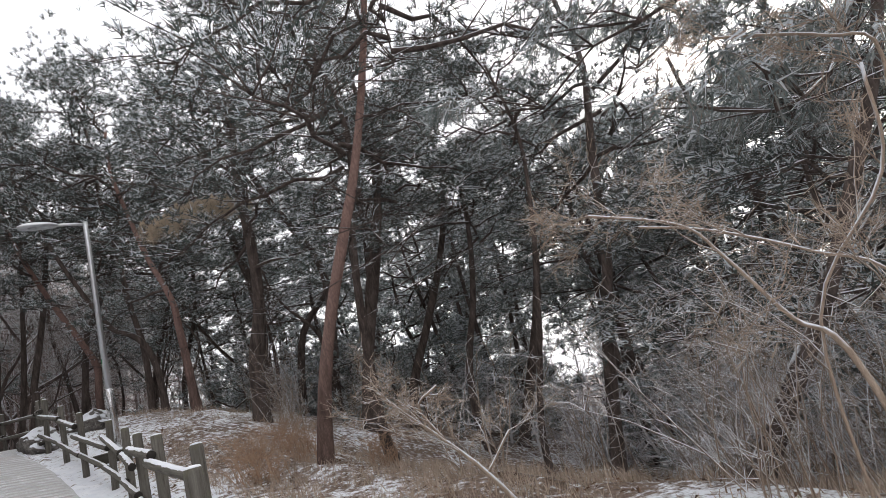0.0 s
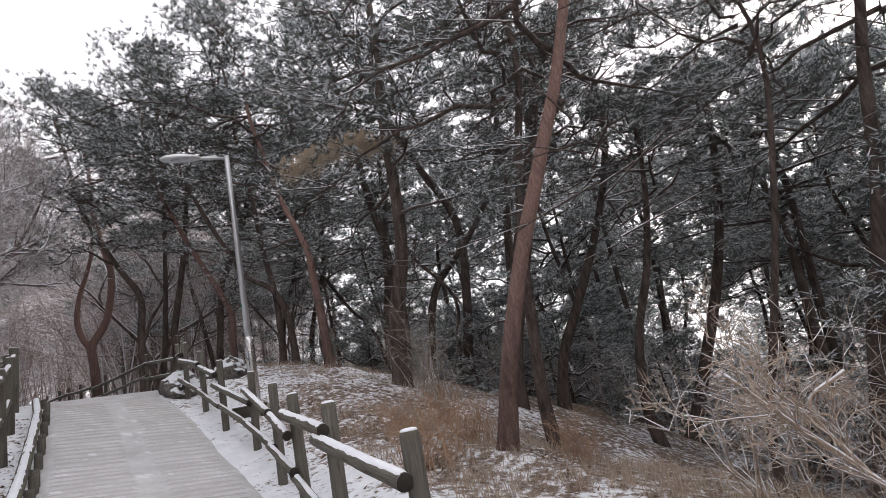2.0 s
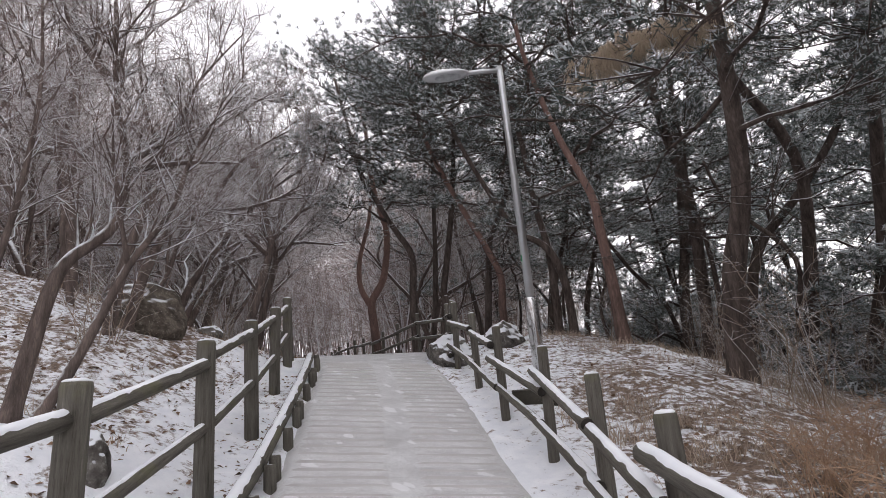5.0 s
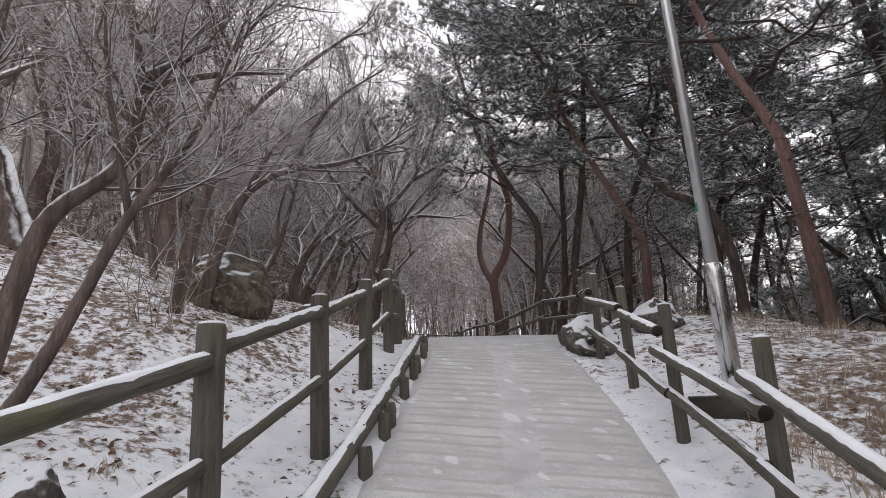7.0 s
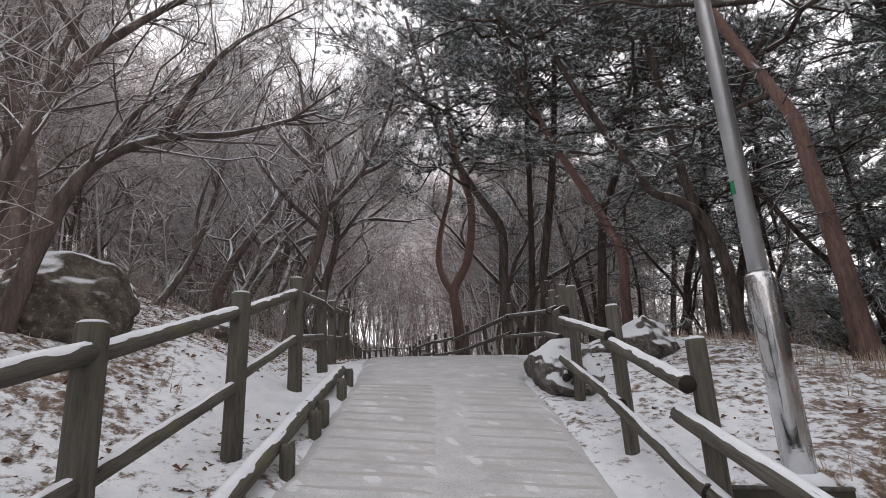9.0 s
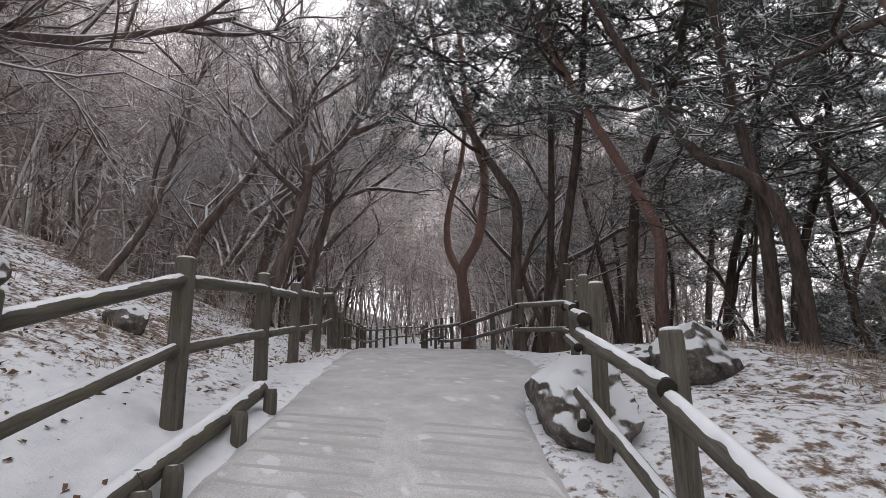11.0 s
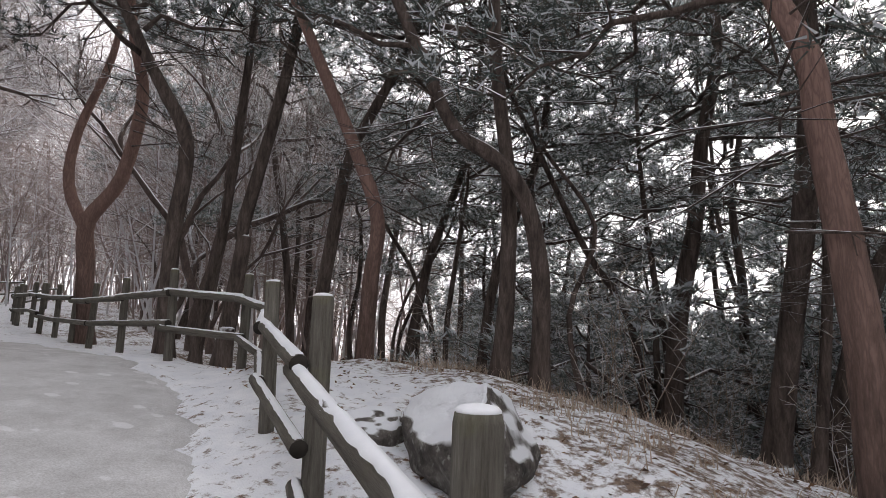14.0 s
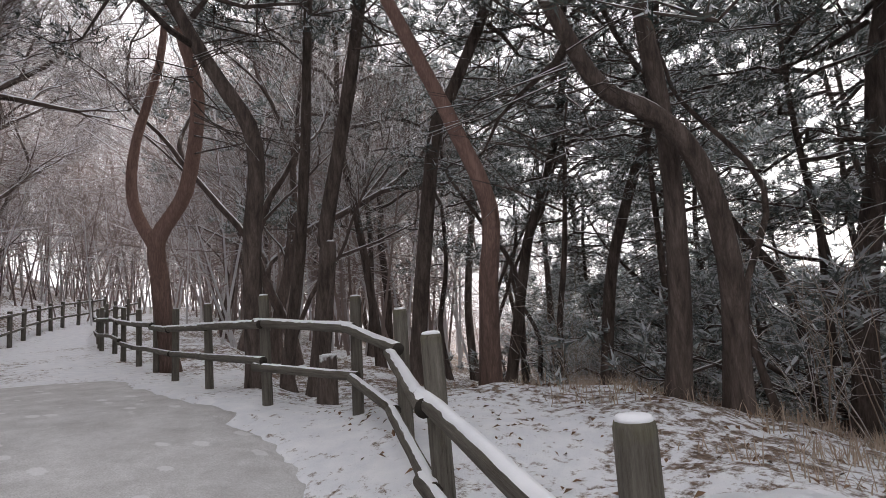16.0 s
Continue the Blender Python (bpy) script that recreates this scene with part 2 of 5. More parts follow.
def child(name, me, parent, label="", m=None):
    ob = new(name, me)
    ob.parent = parent
    if m is not None:
        ob.matrix_local = m
    return tagged(ob, label)


def part(name, bm, mat, parent, label=""):
    me = bpy.data.meshes.new(name)
    bm.to_mesh(me)
    bm.free()
    me.materials.append(mat)
    me.polygons.foreach_set("use_smooth", [True] * len(me.polygons))
    return child(name, me, parent, label)


class Tubes:
    """Collects tapering tubes along lines of points."""

    def __init__(self):
        self.v, self.f = [], []

    def add(self, pts, radii, sides=6, cap=True, knots=0.0, rng=None):
        pts = [Vector(p) for p in pts]
        start = len(self.v)
        ref = Vector((0.31, 0.77, 0.2))
        for i, p in enumerate(pts):
            d = (pts[min(i + 1, len(pts) - 1)] - pts[max(i - 1, 0)])
            d = d.normalized() if d.length > 1e-6 else Vector((0, 0, 1))
            a = d.cross(ref)
            a = a.normalized() if a.length > 1e-4 else Vector((1, 0, 0))
            c = d.cross(a)
            for k in range(sides):
                w = 2 * math.pi * k / sides
                r = radii[i] * (1 + (knots * (rng.random() - 0.5) if knots else 0))
                self.v.append(p + a * (r * math.cos(w)) + c * (r * math.sin(w)))
        for i in range(len(pts) - 1):
            for k in range(sides):
                q = start + i * sides
                self.f.append((q + k, q + (k + 1) % sides, q + sides + (k + 1) % sides, q + sides + k))
        if cap:
            e = start + (len(pts) - 1) * sides
            self.f.append(tuple(e + k for k in range(sides)))
            self.f.append(tuple(start + k for k in reversed(range(sides))))

    def mesh(self, name, mat):
        return mesh_from(name, self.v, self.f, mat)


def smooth_line(pts, steps=4):
    """A curve through the points."""
    p = [np.array(q, float) for q in pts]
    p = [2 * p[0] - p[1]] + p + [2 * p[-1] - p[-2]]
    out = []
    for i in range(1, len(p) - 2):
        for k in range(steps):
            t = k / steps
            a, b, c, d = p[i - 1], p[i], p[i + 1], p[i + 2]
            out.append(0.5 * (2 * b + (c - a) * t + (2 * a - 5 * b + 4 * c - d) * t * t + (3 * b - a - 3 * c + d) * t ** 3))
    out.append(p[-2])
    return out


# ---- the lie of the land: u runs up the path, v to its right ----
PROFILE_U = (-60, -12, -4.4, .44, 1.77, 3.18, 4.48, 6.21, 7.58, 9, 10.3, 12, 13.46, 14.8, 17.3, 19.2, 20.9, 23.4, 26, 30.6, 34, 37, 43, 60)
PROFILE_Z = (-6, -3.0, -2.05, -1.32, -1.08, -.84, -.59, -.21, .2, .63, 1.03, 1.42, 1.64, 1.8, 2.08, 2.12, 2.15, 2.28, 2.5, 2.68, 3.0, 3.35, 4.0, 5.5)
HILL_U, HILL_V = (-60, 10, 14, 18, 22, 26, 34, 40, 60), (.3, .3, -.3, -.85, -1.7, -2.4, -3.1, -2.4, -2.0)
BANK_V = (3.1, 3.8, 5.2, 6.5, 8.1, 11.2, 20, 60, 200)
BANK_LOW = (0, .12, .1, -.3, -1.1, -1.85, -4, -16, -30)
BANK_TOP = (0, .12, .2, .1, -.4, -1.2, -4, -16, -30)
BANK_FAR = (0, -.3, -.35, -.5, -.9, -1.7, -4, -16, -30)
LEFT_U, LEFT_V = (-60, 10.0, 11.6, 14.2, 16, 18, 22, 26, 30, 34, 40, 60), (.80, .76, .6, .18, -.1, -.3, -1.1, -1.75, -2.1, -2.4, -1.8, -1.5)
RIGHT_U, RIGHT_V = (-60, 0, 3.6, 5.2, 8.4, 11.4, 13.6, 15.3, 17, 18.6, 20.2, 23, 26, 30, 34, 40, 60), (2.6, 2.6, 2.75, 2.92, 2.95, 2.72, 3.05, 3.1, 2.75, 2.15, 1.65, .95, .2, -.5, -.9, -.3, 0)


def step(a, b, x):
    t = np.clip((x - a) / (b - a), 0, 1)
    return t * t * (3 - 2 * t)


def uv_of(x, y):
    return -.905 * x + .425 * y, .425 * x + .905 * y


def xy_of(u, v):
    return -.905 * u + .425 * v, .425 * u + .905 * v


def land(x, y):
    u, v = uv_of(x, y)
    z = np.interp(u, PROFILE_U, PROFILE_Z)
    w = step(9, 13, u)
    z = z + (.1 - .07 * w) * np.clip(3.1 - v, 0, 2.8)
    foot = np.interp(u, HILL_U, HILL_V)
    z = z + (.42 - .04 * w) * np.clip(foot - v, 0, 40)
    w, far = step(4.5, 8.5, u), step(15.5, 18.5, u)
    return z + np.interp(v, BANK_V, BANK_LOW) * (1 - w) + np.interp(v, BANK_V, BANK_TOP) * (w - far) + np.interp(v, BANK_V, BANK_FAR) * far


def rough_land(x, y):
    u, v = uv_of(x, y)
    off = np.clip(np.maximum(np.interp(u, LEFT_U, LEFT_V) - v, v - np.interp(u, RIGHT_U, RIGHT_V)), 0, 1.5) / 1.5
    n = noise.noise((x * 0.7, y * 0.7, 3.1)) * 0.16 + noise.noise((x * 2.3, y * 2.3, 8.0)) * 0.045
    return float(land(x, y)) + n * float(off)


def build_ground():
    def axis(lo, hi, fine_lo, fine_hi, d, g):
        a = list(np.arange(fine_lo, fine_hi, d))
        w, x = d, fine_hi
        while x < hi:
            a.append(x)
            w *= g
            x += w
        w, x = d, fine_lo
        while x > lo:
            w *= g
            x -= w
            a.insert(0, x)
        return a
    us, vs = axis(-1200, 2400, -7, 26, 0.16, 1.17), axis(-1500, 2400, -7, 12, 0.16, 1.17)
    verts, litter = [], []
    for u in us:
        for v in vs:
            x, y = xy_of(u, v)
            z = rough_land(x, y)
            edge_l, edge_r = float(np.interp(u, LEFT_U, LEFT_V)), float(np.interp(u, RIGHT_U, RIGHT_V))
            if edge_l + 0.05 < v < edge_r - 0.05 and u < 21.2:
                z -= 0.06
            verts.append((x, y, z))
            near = 1.0 if v < edge_l else 0.0
            right = max(0.0, min(1.0, (v - edge_r - 0.3) / 1.2))
            left = max(0.0, min(1.0, (edge_l - 0.7 - v) / 1.0))
            low = 1 - float(step(6, 11, u))
            deep = max(0.0, min(1.0, (v - 7.0) / 3.0))
            hill = max(0.0, min(1.0, (-v - 5.0) / 5.0))
            litter.append(max(right * (0.24 + 0.14 * low), 0.45 * deep, 0.12 * hill) + left * 0.28)
    nv = len(vs)
    faces = [(i * nv + j, (i + 1) * nv + j, (i + 1) * nv + j + 1, i * nv + j + 1) for i in range(len(us) - 1) for j in range(nv - 1)]
    me = mesh_from("ground", verts, faces, M_GROUND)
    a = me.attributes.new("litter", "FLOAT", "POINT")
    a.data.foreach_set("value", litter)
    tagged(new("ground", me), "forest floor of thin snow over brown leaf litter", "ground", kind="structure")


def build_path():
    verts, faces, cols = [], [], 15
    us = np.arange(-9, 21.35, 0.11)
    ridged_end = 10.9
    for i, u in enumerate(us):
        a, b = float(np.interp(u, LEFT_U, LEFT_V)), float(np.interp(u, RIGHT_U, RIGHT_V))
        for j in range(cols):
            f = j / (cols - 1)
            ragged = 0.03 + (0.27 * float(step(11, 13, u)) if j > cols // 2 else 0.05 * float(step(11, 13, u)))
            v = a + (b - a) * f + ragged * (noise.noise((u * 1.9, 7.0, 0)) + 0.8 * noise.noise((u * 4.7, 3.0, 0))) * max(0, (abs(f - 0.5) - 0.25) * 4)
            x, y = xy_of(u, v)
            z = float(land(x, y)) + 0.012
            verts.append((x, y, z - (0.09 if j in (0, cols - 1) else 0)))
    for i in range(len(us) - 1):
        for j in range(cols - 1):
            q = i * cols + j
            faces.append((q, q + 1, q + cols + 1, q + cols))
    road = tagged(new("path", mesh_from("path", verts, faces, M_PATH)), "concrete footpath under thin packed snow with footprints", "path", kind="structure")
    # cast anti-slip ribs across both wheel tracks of the ramp
    rv, rf = [], []
    rng = random.Random(5)
    u = -8.0
    while u < ridged_end:
        a, b = float(np.interp(u, LEFT_U, LEFT_V)), float(np.interp(u, RIGHT_U, RIGHT_V))
        for lo, hi in ((a + 0.16, a + (b - a) * 0.45), (a + (b - a) * 0.57, b - 0.16)):
            s = len(rv)
            n = 15
            for k in range(n):
                v = lo + (hi - lo) * k / (n - 1)
                du = 0.02 * noise.noise((v * 2.2, u * 5, 1))
                hgt = 0.021 * (0.75 + 0.5 * noise.noise((v * 2.5, u * 3.0, 6))) * (0.2 if k in (0, n - 1) else 1)
                for o, h in ((-0.012, -0.01), (0.004, hgt), (0.03, hgt), (0.16, -0.006)):
                    x, y = xy_of(u + o + du, v)
                    rv.append((x, y, float(land(x, y)) + 0.012 + h))
            for k in range(n - 1):
                for c in range(3):
                    q = s + k * 4 + c
                    rf.append((q, q + 1, q + 5, q + 4))
        u += 0.195 + rng.uniform(-0.01, 0.01)
    child("ribs", mesh_from("ribs", rv, rf, M_PATH, False), road, "rows of cast anti-slip ribs")


build_ground()
build_path()


# ---- fences ----
POST_H = 1.095


def post_mesh(h, r, seed):
    rng = random.Random(seed)
    t = Tubes()
    t.add([(0, 0, -0.25), (0, 0, 0.3), (0, 0, h - 0.02), (0, 0, h)], [r * 1.03, r, r * 0.98, r * 0.9], 14, True, 0.05, rng)
    return t.mesh("post", M_TIMBER)


def cap_mesh(r):
    t = Tubes()
    t.add([(0, 0, -0.006), (0, 0, 0.006), (0, 0, 0.013), (0, 0, 0.017)], [r * 0.84, r * 0.86, r * 0.72, r * 0.3], 12, True, 0.08, random.Random(3))
    return t.mesh("snow_cap", M_SNOW)


THICK_POSTS, THICK_CAP = [post_mesh(POST_H, 0.070, s) for s in range(4)], cap_mesh(0.070)
THIN_POSTS, THIN_CAP = [post_mesh(POST_H, 0.053, s + 9) for s in range(4)], cap_mesh(0.053)


def rail(parent, a, b, r, seed, snow=1.0):
    """A round rail from a to b with the snow lying along its top."""
    rng = random.Random(seed)
    a, b = Vector(a), Vector(b)
    d = b - a
    n = max(3, int(d.length / 0.25))
    t = Tubes()
    line = [a + d * (i / n) for i in range(n + 1)]
    mid = (a + b) / 2
    turn = d.to_track_quat("Z", "Y").to_matrix().to_4x4()
    m = Matrix.Translation(mid) @ turn
    inv = m.inverted()
    t.add([inv @ p for p in line], [r * (1 + 0.05 * rng.uniform(-1, 1)) for _ in line], 12, True, 0.05, rng)
    me = t.mesh("rail", M_TIMBER)
    me.materials.append(M_DARK)
    for face in (me.polygons[-1], me.polygons[-2]):
        face.material_index = 1
    ob = child("rail", me, parent)
    ob.matrix_world = m
    if snow:
        side = d.cross(Vector((0, 0, 1))).normalized()
        sv, sf = [], []
        k = max(6, int(d.length / 0.045))
        for i in range(k + 1):
            f = i / k
            p = a + d * f
            wave = noise.noise((p.x * 6, p.y * 6, seed)) + 0.7 * noise.noise((p.x * 17, p.y * 17, seed))
            w = r * (0.68 + 0.22 * wave) * (0.6 + 0.4 * snow)
            h = (0.010 + 0.006 * noise.noise((p.x * 4, p.y * 4, seed + 9))) * snow
            if i in (0, k):
                w, h = w * 0.7, 0.003
            low = math.sqrt(max(0.05, 1 - (w / r) ** 2)) - 0.03
            for o, hh in ((-1, low), (-0.8, low + 0.12 + h / r * 0.7), (0, 1.0 + h / r), (0.8, low + 0.12 + h / r * 0.7), (1, low)):
                sv.append(inv @ (p + side * (w * o) + Vector((0, 0, r * hh))))
        for i in range(k):
            for c in range(4):
                q = i * 5 + c
                sf.append((q, q + 1, q + 6, q + 5))
        cap = child("snow", mesh_from("snow", sv, sf, M_SNOW), ob, "snow lying along the rail")
    return ob


# how far single rails of the overlapping fence sit higher or lower at their upper and lower ends
SET_OFF = {1: (0.1, 0.0), 2: (0.18, 0.05), 3: (0.03, -0.12), 4: (0.14, -0.06), 5: (0.0, -0.15), 6: (0.06, 0.0)}


def fence(name, posts, side, label, overlap, high, low, shapes, cap):
    """posts: (x, y, z of the foot) up the line. side: how far the rails are set off from the posts. high, low: rail heights at their upper and lower ends."""
    root = tagged(new(name), label, "fence")
    root.location = posts[0]
    bpy.context.view_layer.update()
    tops = []
    for i, (x, y, z) in enumerate(posts):
        p = child("post", shapes[i % 4], root)
        p.matrix_world = pose(x, y, z, (i * 37 % 5 - 2) * 0.5, (i * 53 % 5 - 2) * 0.5, i * 47)
        c = child("snow_cap", cap, p, "snow on the post's top")
        c.matrix_world = pose(x, y, z, (i * 37 % 5 - 2) * 0.5, (i * 53 % 5 - 2) * 0.5, i * 47) @ Matrix.Translation((0, 0, POST_H))
        tops.append(Vector((x, y, z)))
    for i in range(len(posts) - 1):
        a, b = tops[i], tops[i + 1]
        d = (b - a)
        flat = Vector((d.x, d.y, 0)).normalized()
        out = Vector((flat.y, -flat.x, 0)) * side
        e = d.normalized() * overlap
        for k, r in ((0, 0.045), (1, 0.042)):
            shift = 0.012 * ((i * 29 + k * 7) % 5 - 2)
            up, down = SET_OFF.get(i, (0, 0)) if k == 0 and overlap else (0, 0)
            level = 0.07 if i >= 9 and k == 0 and overlap else 0
            drop = 0.22 if i == 8 and k == 1 and overlap else 0
            skew = out * (0.25 * ((i + k) % 3 - 1))
            rail(root, a + out - skew - e + Vector((0, 0, low[k] + shift - drop - level + down)), b + out + skew + e + Vector((0, 0, high[k] + shift - drop + level + up)), r, i * 7 + k, 1.0 if k == 0 else 0.4)
    return root


def on_land(spots):
    return [(x, y, float(land(x, y))) for x, y in spots]


LEFT_POSTS = on_land(((4.5, -2.2), (3.0, -1.4), (1.42, -0.5), (-.15, .33), (-1.65, 1.07)))
LEFT_POSTS += [(-3.117, 1.786, -.49), (-4.591, 2.61, -.09), (-6.104, 3.322, .34), (-7.608, 3.985, .79), (-9.088, 4.621, 1.26), (-11.034, 5.279, 1.54), (-12.861, 5.799, 1.77), (-14.542, 6.354, 1.99), (-16.536, 6.948, 2.33)]
LEFT_POSTS += on_land([xy_of(u, v) for u, v in ((19.6, -1.1), (21.3, -1.45), (23.0, -1.8), (24.6, -2.05), (26.1, -2.28), (27.9, -2.4), (29.3, -2.55), (30.7, -2.7), (32.5, -2.82), (34.4, -2.9), (36.0, -2.8), (37.4, -2.7), (38.7, -2.55), (40.0, -2.2), (41.3, -1.88), (43.2, -1.6))])
RIGHT_POSTS = [(1.79, 1.40, -1.54), (.691, 2.501, -1.32), (-.467, 3.167, -1.05), (-1.648, 3.965, -.84), (-2.751, 4.684, -.59), (-4.236, 5.6, -.215), (-5.517, 6.088, .205), (-6.805, 6.672, .625), (-8.037, 7.16, 1.05), (-9.475, 8.099, 1.41),
               (-10.731, 8.817, 1.62), (-11.92, 9.75, 1.79), (-12.99, 10.2, 1.97), (-14.2, 10.03, 2.08)]
RIGHT_POSTS += on_land([xy_of(u, v) for u, v in ((19.16, 2.54), (20.87, 2.09), (22.3, 1.75), (23.4, 1.4), (24.6, 1.02), (26.2, .69), (28.0, .2), (29.8, -.08), (31.6, -.35), (33.4, -.5), (35.2, -.55), (37.0, -.45), (38.8, -.2), (40.4, .1))])
fence("log_rail_fence", LEFT_POSTS, 0.0, "weathered grey log rail fence with snow on its rails", 0.0, (0.95, 0.47), (0.95, 0.47), THICK_POSTS, THICK_CAP)
fence("log_rail_fence", RIGHT_POSTS, -0.09, "mossy log rail fence with overlapping snow-topped rails", 0.09, (0.73, 0.39), (0.87, 0.41), THIN_POSTS, THIN_CAP)


def kerb_logs():
    root = tagged(new("log_kerb"), "log kerb on short stakes along the path, topped with snow", "kerb")
    x, y = xy_of(-8, .72)
    root.location = (x, y, float(land(x, y)))
    bpy.context.view_layer.update()
    us = list(np.arange(-8, 10.9, 1.72)) + [10.95]
    stake = Tubes()
    stake.add([(0, 0, -0.2), (0, 0, 0.12), (0, 0, 0.16)], [0.05, 0.05, 0.042], 10)
    stake_me = stake.mesh("stake", M_TIMBER)
    for i in range(len(us) - 1):
        ends = []
        for u in (us[i], us[i + 1]):
            v = float(np.interp(u, LEFT_U, LEFT_V)) - 0.07
            x, y = xy_of(u, v)
            ends.append((x, y, float(land(x, y)) + 0.13))
        rail(root, ends[0], ends[1], 0.066, 300 + i)
        for f in (0.1, 0.55, 0.95):
            u = us[i] + (us[i + 1] - us[i]) * f
            x, y = xy_of(u, float(np.interp(u, LEFT_U, LEFT_V)) + 0.04)
            child("stake", stake_me, root).matrix_world = pose(x, y, float(land(x, y)), 0, 0, 40 * i)


kerb_logs()


# ---- street lamp ----
def street_lamp():
    foot = Vector((-5.62, 6.80, 0.52))
    top = Vector((-5.64, 6.77, 5.22))
    root = tagged(new("street_lamp"), "slim steel street lamp standing behind the fence", "street lamp")
    root.matrix_world = Matrix.Translation(foot) @ (top - foot).to_track_quat("Z", "Y").to_matrix().to_4x4()
    h = (top - foot).length
    bpy.context.view_layer.update()
    t = Tubes()
    t.add([(0, 0, 1.1), (0, 0, h - 0.15), (0, 0, h)], [0.058, 0.045, 0.043], 16)
    child("pole", t.mesh("pole", M_STEEL), root)
    t = Tubes()
    t.add([(0, 0, -0.1), (0, 0, 1.12), (0, 0, 1.17), (0, 0, 1.2)], [0.085, 0.085, 0.09, 0.06], 18)
    child("sleeve", t.mesh("sleeve", M_POLISHED), root, "polished steel base sleeve")
    t = Tubes()
    t.add([(0, 0, -0.1), (0, 0, 0.03), (0, 0, 0.07)], [0.16, 0.15, 0.10], 16)
    child("foot", t.mesh("foot", M_SNOW), root, "snow-covered foot plate")
    arc = [-1.65 + radians(a) for a in range(-40, 41, 8)]
    tape = [(0.0565 * math.cos(a), 0.0565 * math.sin(a), z) for z in (1.69, 1.78) for a in arc]
    child("tape", mesh_from("tape", tape, [(i, i + 1, i + 12, i + 11) for i in range(10)], M_GREEN), root, "small green sticker")
    way = Vector((-0.62, -0.78, 0)).normalized()
    inv = root.matrix_world.to_3x3().inverted()
    w = inv @ way
    up = inv @ Vector((0, 0, 1))
    a = Vector((0, 0, h - 0.06))
    t = Tubes()
    t.add([a, a + w * 0.3 + up * 0.03, a + w * 0.5 + up * 0.03], [0.034, 0.032, 0.03], 10)
    child("arm", t.mesh("arm", M_STEEL), root)
    bm = bmesh.new()
    bmesh.ops.create_uvsphere(bm, u_segments=18, v_segments=10, radius=1)
    s = w.cross(up).normalized()
    c = a + w * 0.80 + up * 0.035
    for q in bm.verts:
        p = q.co
        q.co = c + w * (p.x * 0.36) + s * (p.y * 0.14) + up * (max(p.z, -0.35) * (0.075 + 0.02 * p.x))
    part("lamp_head", bm, M_STEEL, root, "flat oval grey lamp head")
    bm = bmesh.new()
    bmesh.ops.create_circle(bm, cap_ends=True, segments=20, radius=1)
    for q in bm.verts:
        p = q.co.copy()
        q.co = c + w * (p.x * 0.2 - 0.02) + s * (p.y * 0.095) - up * 0.032
    part("lens", bm, M_LENS, root, "pale glass lens")


street_lamp()


# ---- rocks ----
def rock(u, v, size, seed, label, sink=0.3, turn=0, mat=M_ROCK):
    x, y = xy_of(u, v)
    bm = bmesh.new()
    bmesh.ops.create_icosphere(bm, subdivisions=5, radius=1)
    rng = random.Random(seed * 13)
    cuts = [(Vector((rng.gauss(0, 1), rng.gauss(0, 1), rng.gauss(0.25, 0.7))).normalized(), rng.uniform(0.6, 0.92)) for _ in range(11)]
    for q in bm.verts:
        p = q.co.copy()
        for way, far in cuts:
            over = p.dot(way) - far
            if over > 0:
                p -= way * over * 0.8
        n = noise.noise(p * 1.3 + Vector((seed, 0, 0))) * 0.16 + noise.noise(p * 3.6 + Vector((0, seed, 0))) * 0.08 + noise.noise(p * 8 + Vector((0, 0, seed))) * 0.025 + noise.noise(p * 19 + Vector((0, 0, seed))) * 0.01
        p = p * (1.08 + n)
        q.co = Vector((p.x * size[0], p.y * size[1], p.z * size[2]))
    me = bpy.data.meshes.new("rock")
    bm.to_mesh(me)
    bm.free()
    me.polygons.foreach_set("use_smooth", [True] * len(me.polygons))
    me.materials.append(mat)
    ob = tagged(new("rock", me), label, "rock")
    ob.matrix_world = pose(x, y, float(land(x, y)) + size[2] * (1 - 2 * sink) * 0.5, 0, 0, turn)


rock(11.1, 3.06, (0.78, 0.42, 0.36), 1, "low boulder under the fence with a snow cap", 0.25, 155)
rock(12.4, 4.42, (0.5, 0.4, 0.39), 2, "grey boulder beside the fence, half covered in snow", 0.22, 120)
rock(12.95, 4.0, (0.26, 0.2, 0.15), 3, "small snowy stone beside the boulder", 0.25, 20)
rock(9.6, -1.6, (0.62, 0.5, 0.52), 4, "dark boulder on the slope with snow on its back", 0.26, 150, M_ROCKBARE)
rock(11.2, -2.6, (0.6, 0.4, 0.36), 5, "snowy boulder on the slope", 0.3, 60)
rock(12.4, -1.5, (0.35, 0.25, 0.22), 6, "small snowy stone on the slope", 0.3, 10)
rock(5.16, -0.34, (0.16, 0.14, 0.24), 7, "small dark stone beside the fence", 0.25, 40)


# ---- pines ----
def spray(points, dirs, rng, count, length, width, flat=0.0):
    """Loose needle triangles round each point, fanned about its direction."""
    n = len(points)
    p = np.repeat(points, count, 0)
    d = np.repeat(dirs, count, 0) + rng.normal(0, 0.75, (n * count, 3)) * np.array([1, 1, 1 - flat])
    d /= np.linalg.norm(d, axis=1, keepdims=True) + 1e-9
    side = np.cross(d, rng.normal(0, 1, (n * count, 3)))
    side /= np.linalg.norm(side, axis=1, keepdims=True) + 1e-9
    ln = length * rng.uniform(0.6, 1.25, (n * count, 1))
    p = p + rng.normal(0, 0.02, p.shape)
    out = np.empty((n * count * 3, 3))
    out[0::3] = p + side * width * 0.5
    out[1::3] = p - side * width * 0.5
    out[2::3] = p + d * ln
    return out


